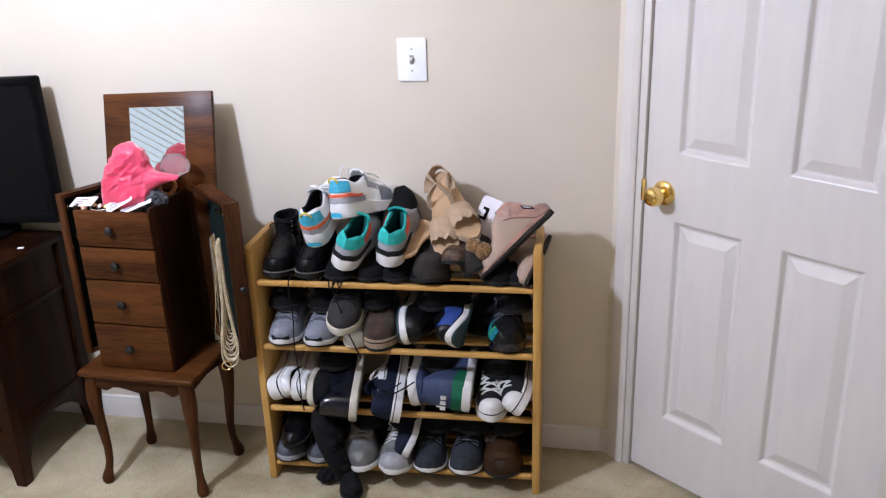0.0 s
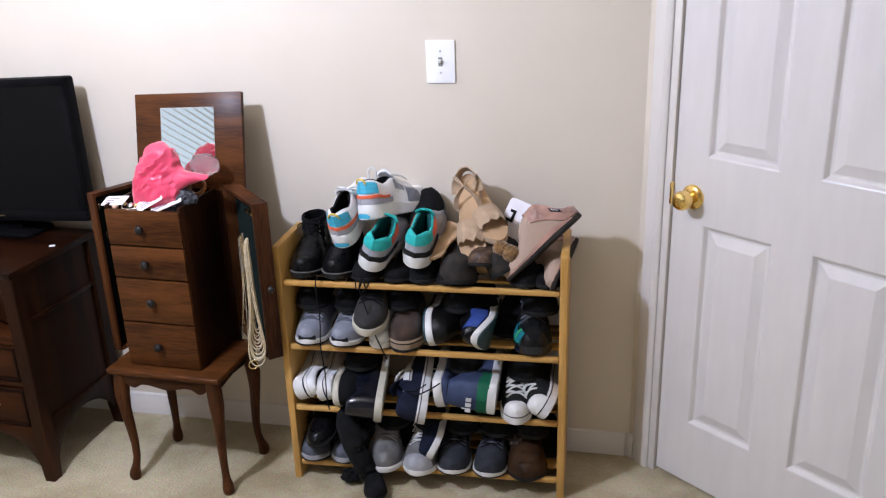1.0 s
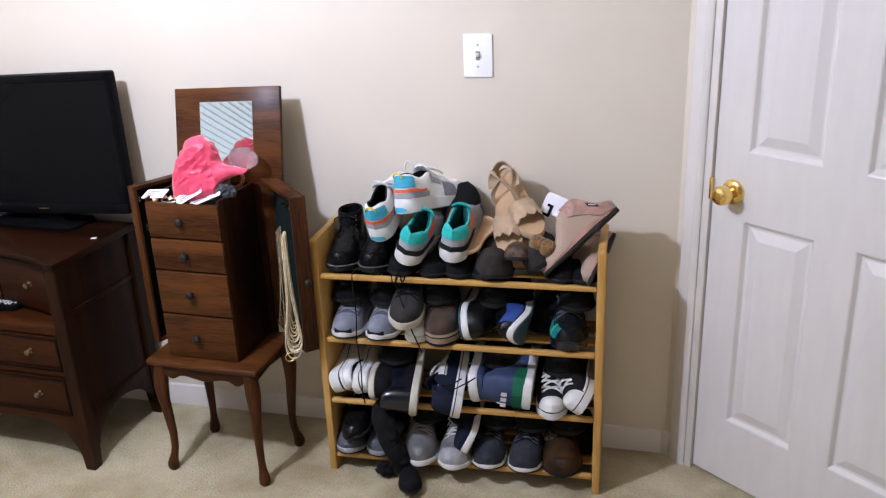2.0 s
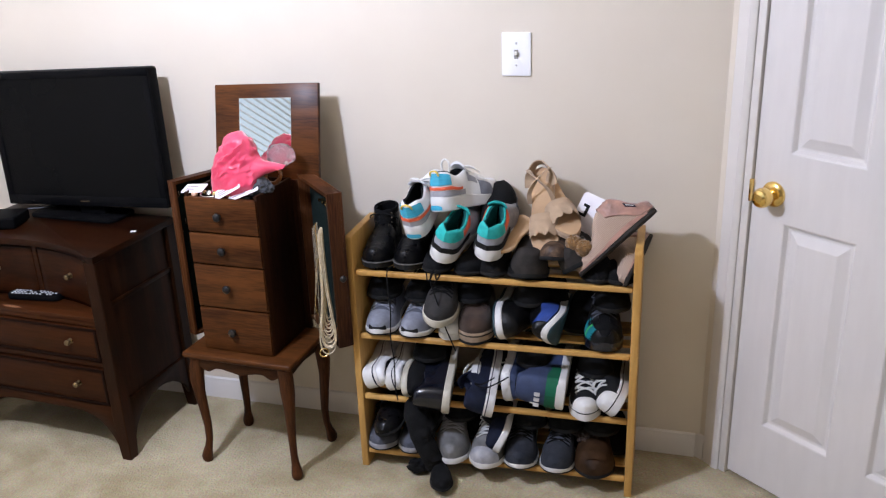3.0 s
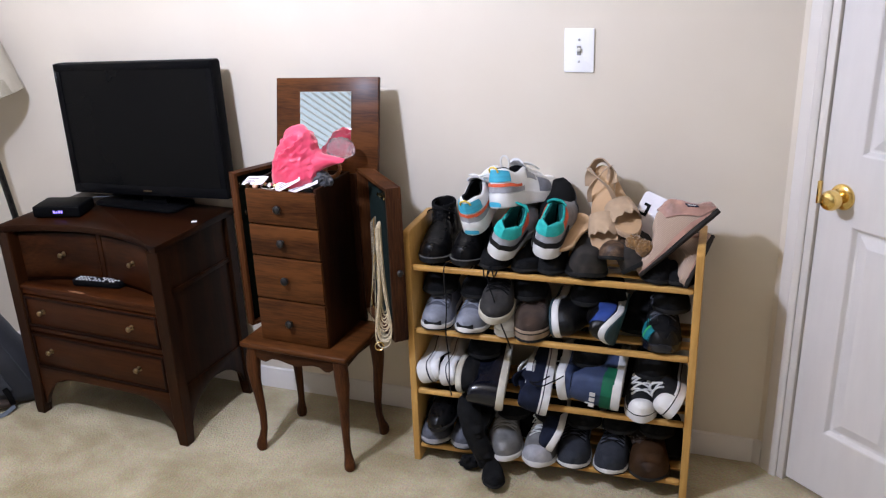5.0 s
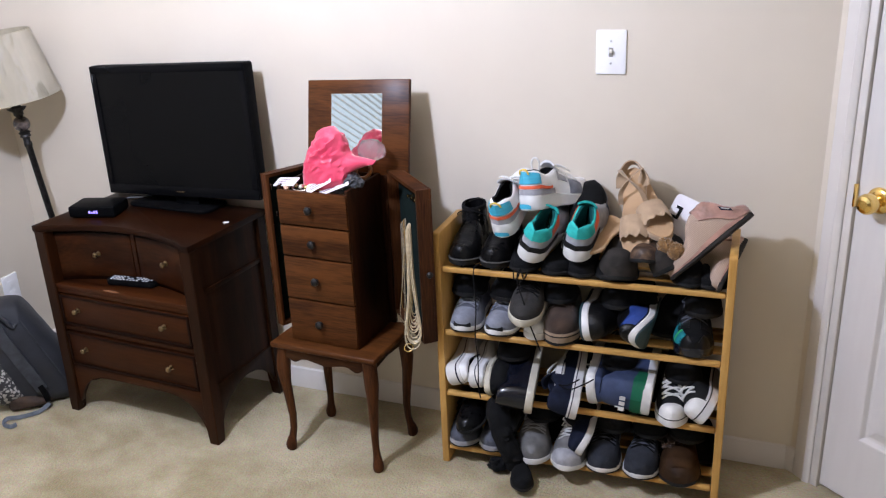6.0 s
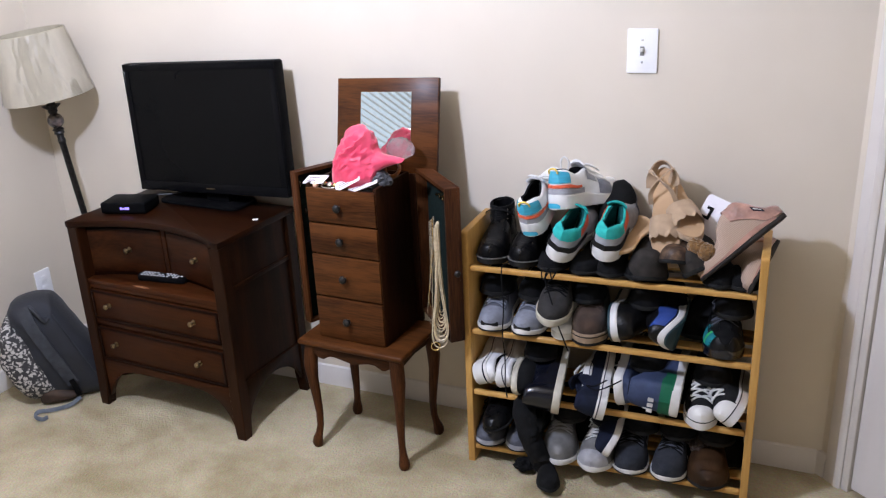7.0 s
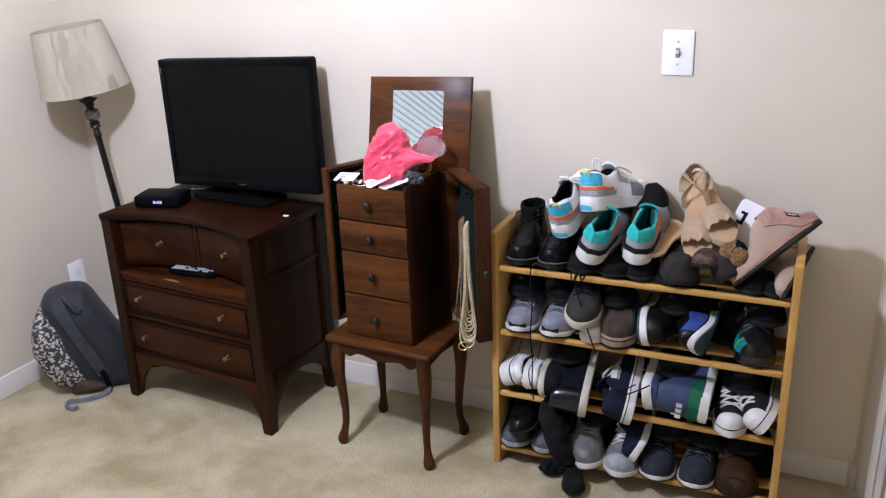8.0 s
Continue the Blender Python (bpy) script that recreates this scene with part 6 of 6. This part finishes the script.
part("shaft", b, S_BLACKCLOTH, dp)
kd = Last(L=0.158, W=0.064, heel=0.046, throat=0.056, toe=0.030, sole=0.010, sole_toe=0.008, closed=True, spring=0.004)
fm = basis((-0.182, 2.098, 0.019), (0.34, -0.94, 0.0), (0, 0, 1))
fb = upper_mesh(kd)
for v in fb.verts:
    v.co += Vector((1, 0, 1)) * 0.003 * noise.noise(v.co * 45)
fb.transform(fm)
part("foot", fb, S_BLACKCLOTH, dp)
sb = sole_mesh(kd)
sb.transform(fm)
part("sole", sb, S_BLACKRUB, dp)
flap = crumpled((-0.232, 2.030, 0.030), (0.030, 0.022, 0.022), 2.7, 0.35, 3)
part("tongue_flap", flap, S_BLACKCLOTH, dp)
shoe("glitter_sneaker", "silver fabric slip-on sneaker, toe outwards", toward(-0.118, Z4, 2.010, K_OLD, 8), Last(L=0.262, W=0.106, heel=0.06, throat=0.09, toe=0.054, sole=0.024, sole_toe=0.018, spring=0.008), S_SILVER, S_BLACKCLOTH, S_WHITE, "silver sneakers", laces=S_LGREY, tongue=S_SILVER)
shoe("glitter_sneaker", "silver fabric sneaker with a pale grey toe, toe outwards", toward(-0.020, Z4, 2.006, K_OLD, -3), Last(L=0.262, W=0.104, heel=0.06, throat=0.085, toe=0.048, sole=0.024, sole_toe=0.018, spring=0.008), S_SILVER, S_BLACKCLOTH, S_WHITE, "silver sneakers",
     extras=(("toe_cap", S_LGREY, "pale grey toe", ((0.87, 1.0, 0.0, 1.0, 0.002),)),), laces=S_LACE, tongue=S_LGREY)
shoe("upturned_sole", "white-soled sneaker resting upside down on the silver one", basis((0.049, 2.200, 0.182), (-0.05, -0.90, -0.30), (-0.85, 0.05, 0.35)), Last(L=0.19, W=0.085, heel=0.04, throat=0.05, toe=0.04, sole=0.020, sole_toe=0.020, closed=True), S_NAVY, S_NAVY, S_WHITE, "")
for x, turn in ((0.088, 4), (0.190, -3)):
    shoe("knit_trainer", "slate-blue knit trainer with a thin white sole line, toe outwards", toward(x, Z4, 2.010, K_TR, turn), Last(L=0.258, W=0.100, heel=0.062, throat=0.084, toe=0.050, sole=0.024, sole_toe=0.018, spring=0.014), S_SLATE, S_BLACKCLOTH, S_WHITE, "slate knit trainers", S_BLACKRUB,
         extras=(("toe_overlay", S_SLATE, "", ((0.88, 1.0, 0.0, 0.6, 0.002),)), ("eyestay", S_GREYDK, "", ((0.50, 0.70, 0.60, 1.0, 0.002),))), laces=S_BLACKCLOTH, tongue=S_GREYDK)
mc = shoe("leather_moccasin", "brown leather moccasin with crumpled sides, toe outwards", toward(0.305, Z4, 2.014, K_OLD, 4), Last(L=0.25, W=0.118, heel=0.06, throat=0.085, toe=0.060, sole=0.012, sole_toe=0.010, opening=0.6, spring=0.004), S_MOC, S_BLACKCLOTH, S_BLACKRUB, "",
          extras=(("apron", S_MOC, "", ((0.60, 0.94, 0.62, 1.0, 0.004),)), ("fold", S_MOC, "", ((0.10, 0.60, 0.70, 1.0, 0.006),))))
solid("brown_sock", crumpled((0.275, 2.155, 0.135), (0.045, 0.06, 0.025), 4.4, 0.35, 4), S_BROWN, "crumpled brown suede flap stuffed behind the moccasin", "shoe flap")

# loose black laces that hang over the shelves
for pts in ([(-0.277, 2.060, 0.673), (-0.286, 2.031, 0.671), (-0.286, 2.024, 0.631), (-0.281, 2.021, 0.550), (-0.284, 2.016, 0.469), (-0.277, 2.014, 0.387), (-0.279, 2.016, 0.306), (-0.275, 2.020, 0.260)],
            [(-0.153, 2.051, 0.674), (-0.158, 2.030, 0.670), (-0.159, 2.026, 0.640), (-0.138, 2.018, 0.579), (-0.121, 2.009, 0.527), (-0.105, 2.012, 0.481), (-0.093, 2.020, 0.440)],
            [(-0.174, 2.035, 0.674), (-0.169, 2.028, 0.648), (-0.158, 2.027, 0.658), (-0.150, 2.031, 0.675), (-0.142, 2.028, 0.652), (-0.130, 2.030, 0.675)],
            [(0.017, 2.030, 0.360), (-0.014, 2.008, 0.348), (-0.035, 2.000, 0.352), (-0.005, 1.996, 0.343), (0.031, 2.010, 0.356), (0.057, 2.030, 0.366)]):
    solid("shoelace", tube(smooth_path(pts, 5), 0.0020, 6), S_BLACKCLOTH, "loose black shoelace hanging over the shelf edge", "shoelace", "loose laces", m=RACK_TURN)

# black filler shoes added behind the front rows to make the rack's inside dark
K_BACK = Last(L=0.200, W=0.100, heel=0.055, throat=0.066, toe=0.050, sole=0.014, sole_toe=0.012, spring=0.006)
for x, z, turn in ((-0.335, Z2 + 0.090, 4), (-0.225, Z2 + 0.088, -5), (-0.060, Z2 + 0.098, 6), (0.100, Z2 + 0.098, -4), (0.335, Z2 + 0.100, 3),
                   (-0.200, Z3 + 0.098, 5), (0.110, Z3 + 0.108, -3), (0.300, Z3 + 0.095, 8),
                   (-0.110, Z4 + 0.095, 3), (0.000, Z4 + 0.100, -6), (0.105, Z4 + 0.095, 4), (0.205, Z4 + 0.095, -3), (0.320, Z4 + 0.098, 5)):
    shoe("filler_shoe", "plain black filler shoe added to darken the space behind the front row", toward(x, z, 2.088, K_BACK, turn), K_BACK, S_BLACKCLOTH, S_BLACKCLOTH, S_BLACKRUB, "black shoes stacked at the back", laces=S_BLACKCLOTH)
# and more fillers near the wall, added to blacken the gaps between the pairs
K_DEEP = Last(L=0.140, W=0.118, heel=0.080, throat=0.105, toe=0.072, sole=0.014, sole_toe=0.012, closed=True, spring=0.006)
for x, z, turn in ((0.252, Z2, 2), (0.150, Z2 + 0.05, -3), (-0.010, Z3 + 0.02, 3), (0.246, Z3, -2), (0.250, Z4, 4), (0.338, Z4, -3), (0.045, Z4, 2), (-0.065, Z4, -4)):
    shoe("filler_shoe", "black filler shoe added to close a dark gap at the rack's back", toward(x, z, 2.148, K_DEEP, turn), K_DEEP, S_BLACKCLOTH, S_BLACKCLOTH, S_BLACKRUB, "black shoes stacked at the back")
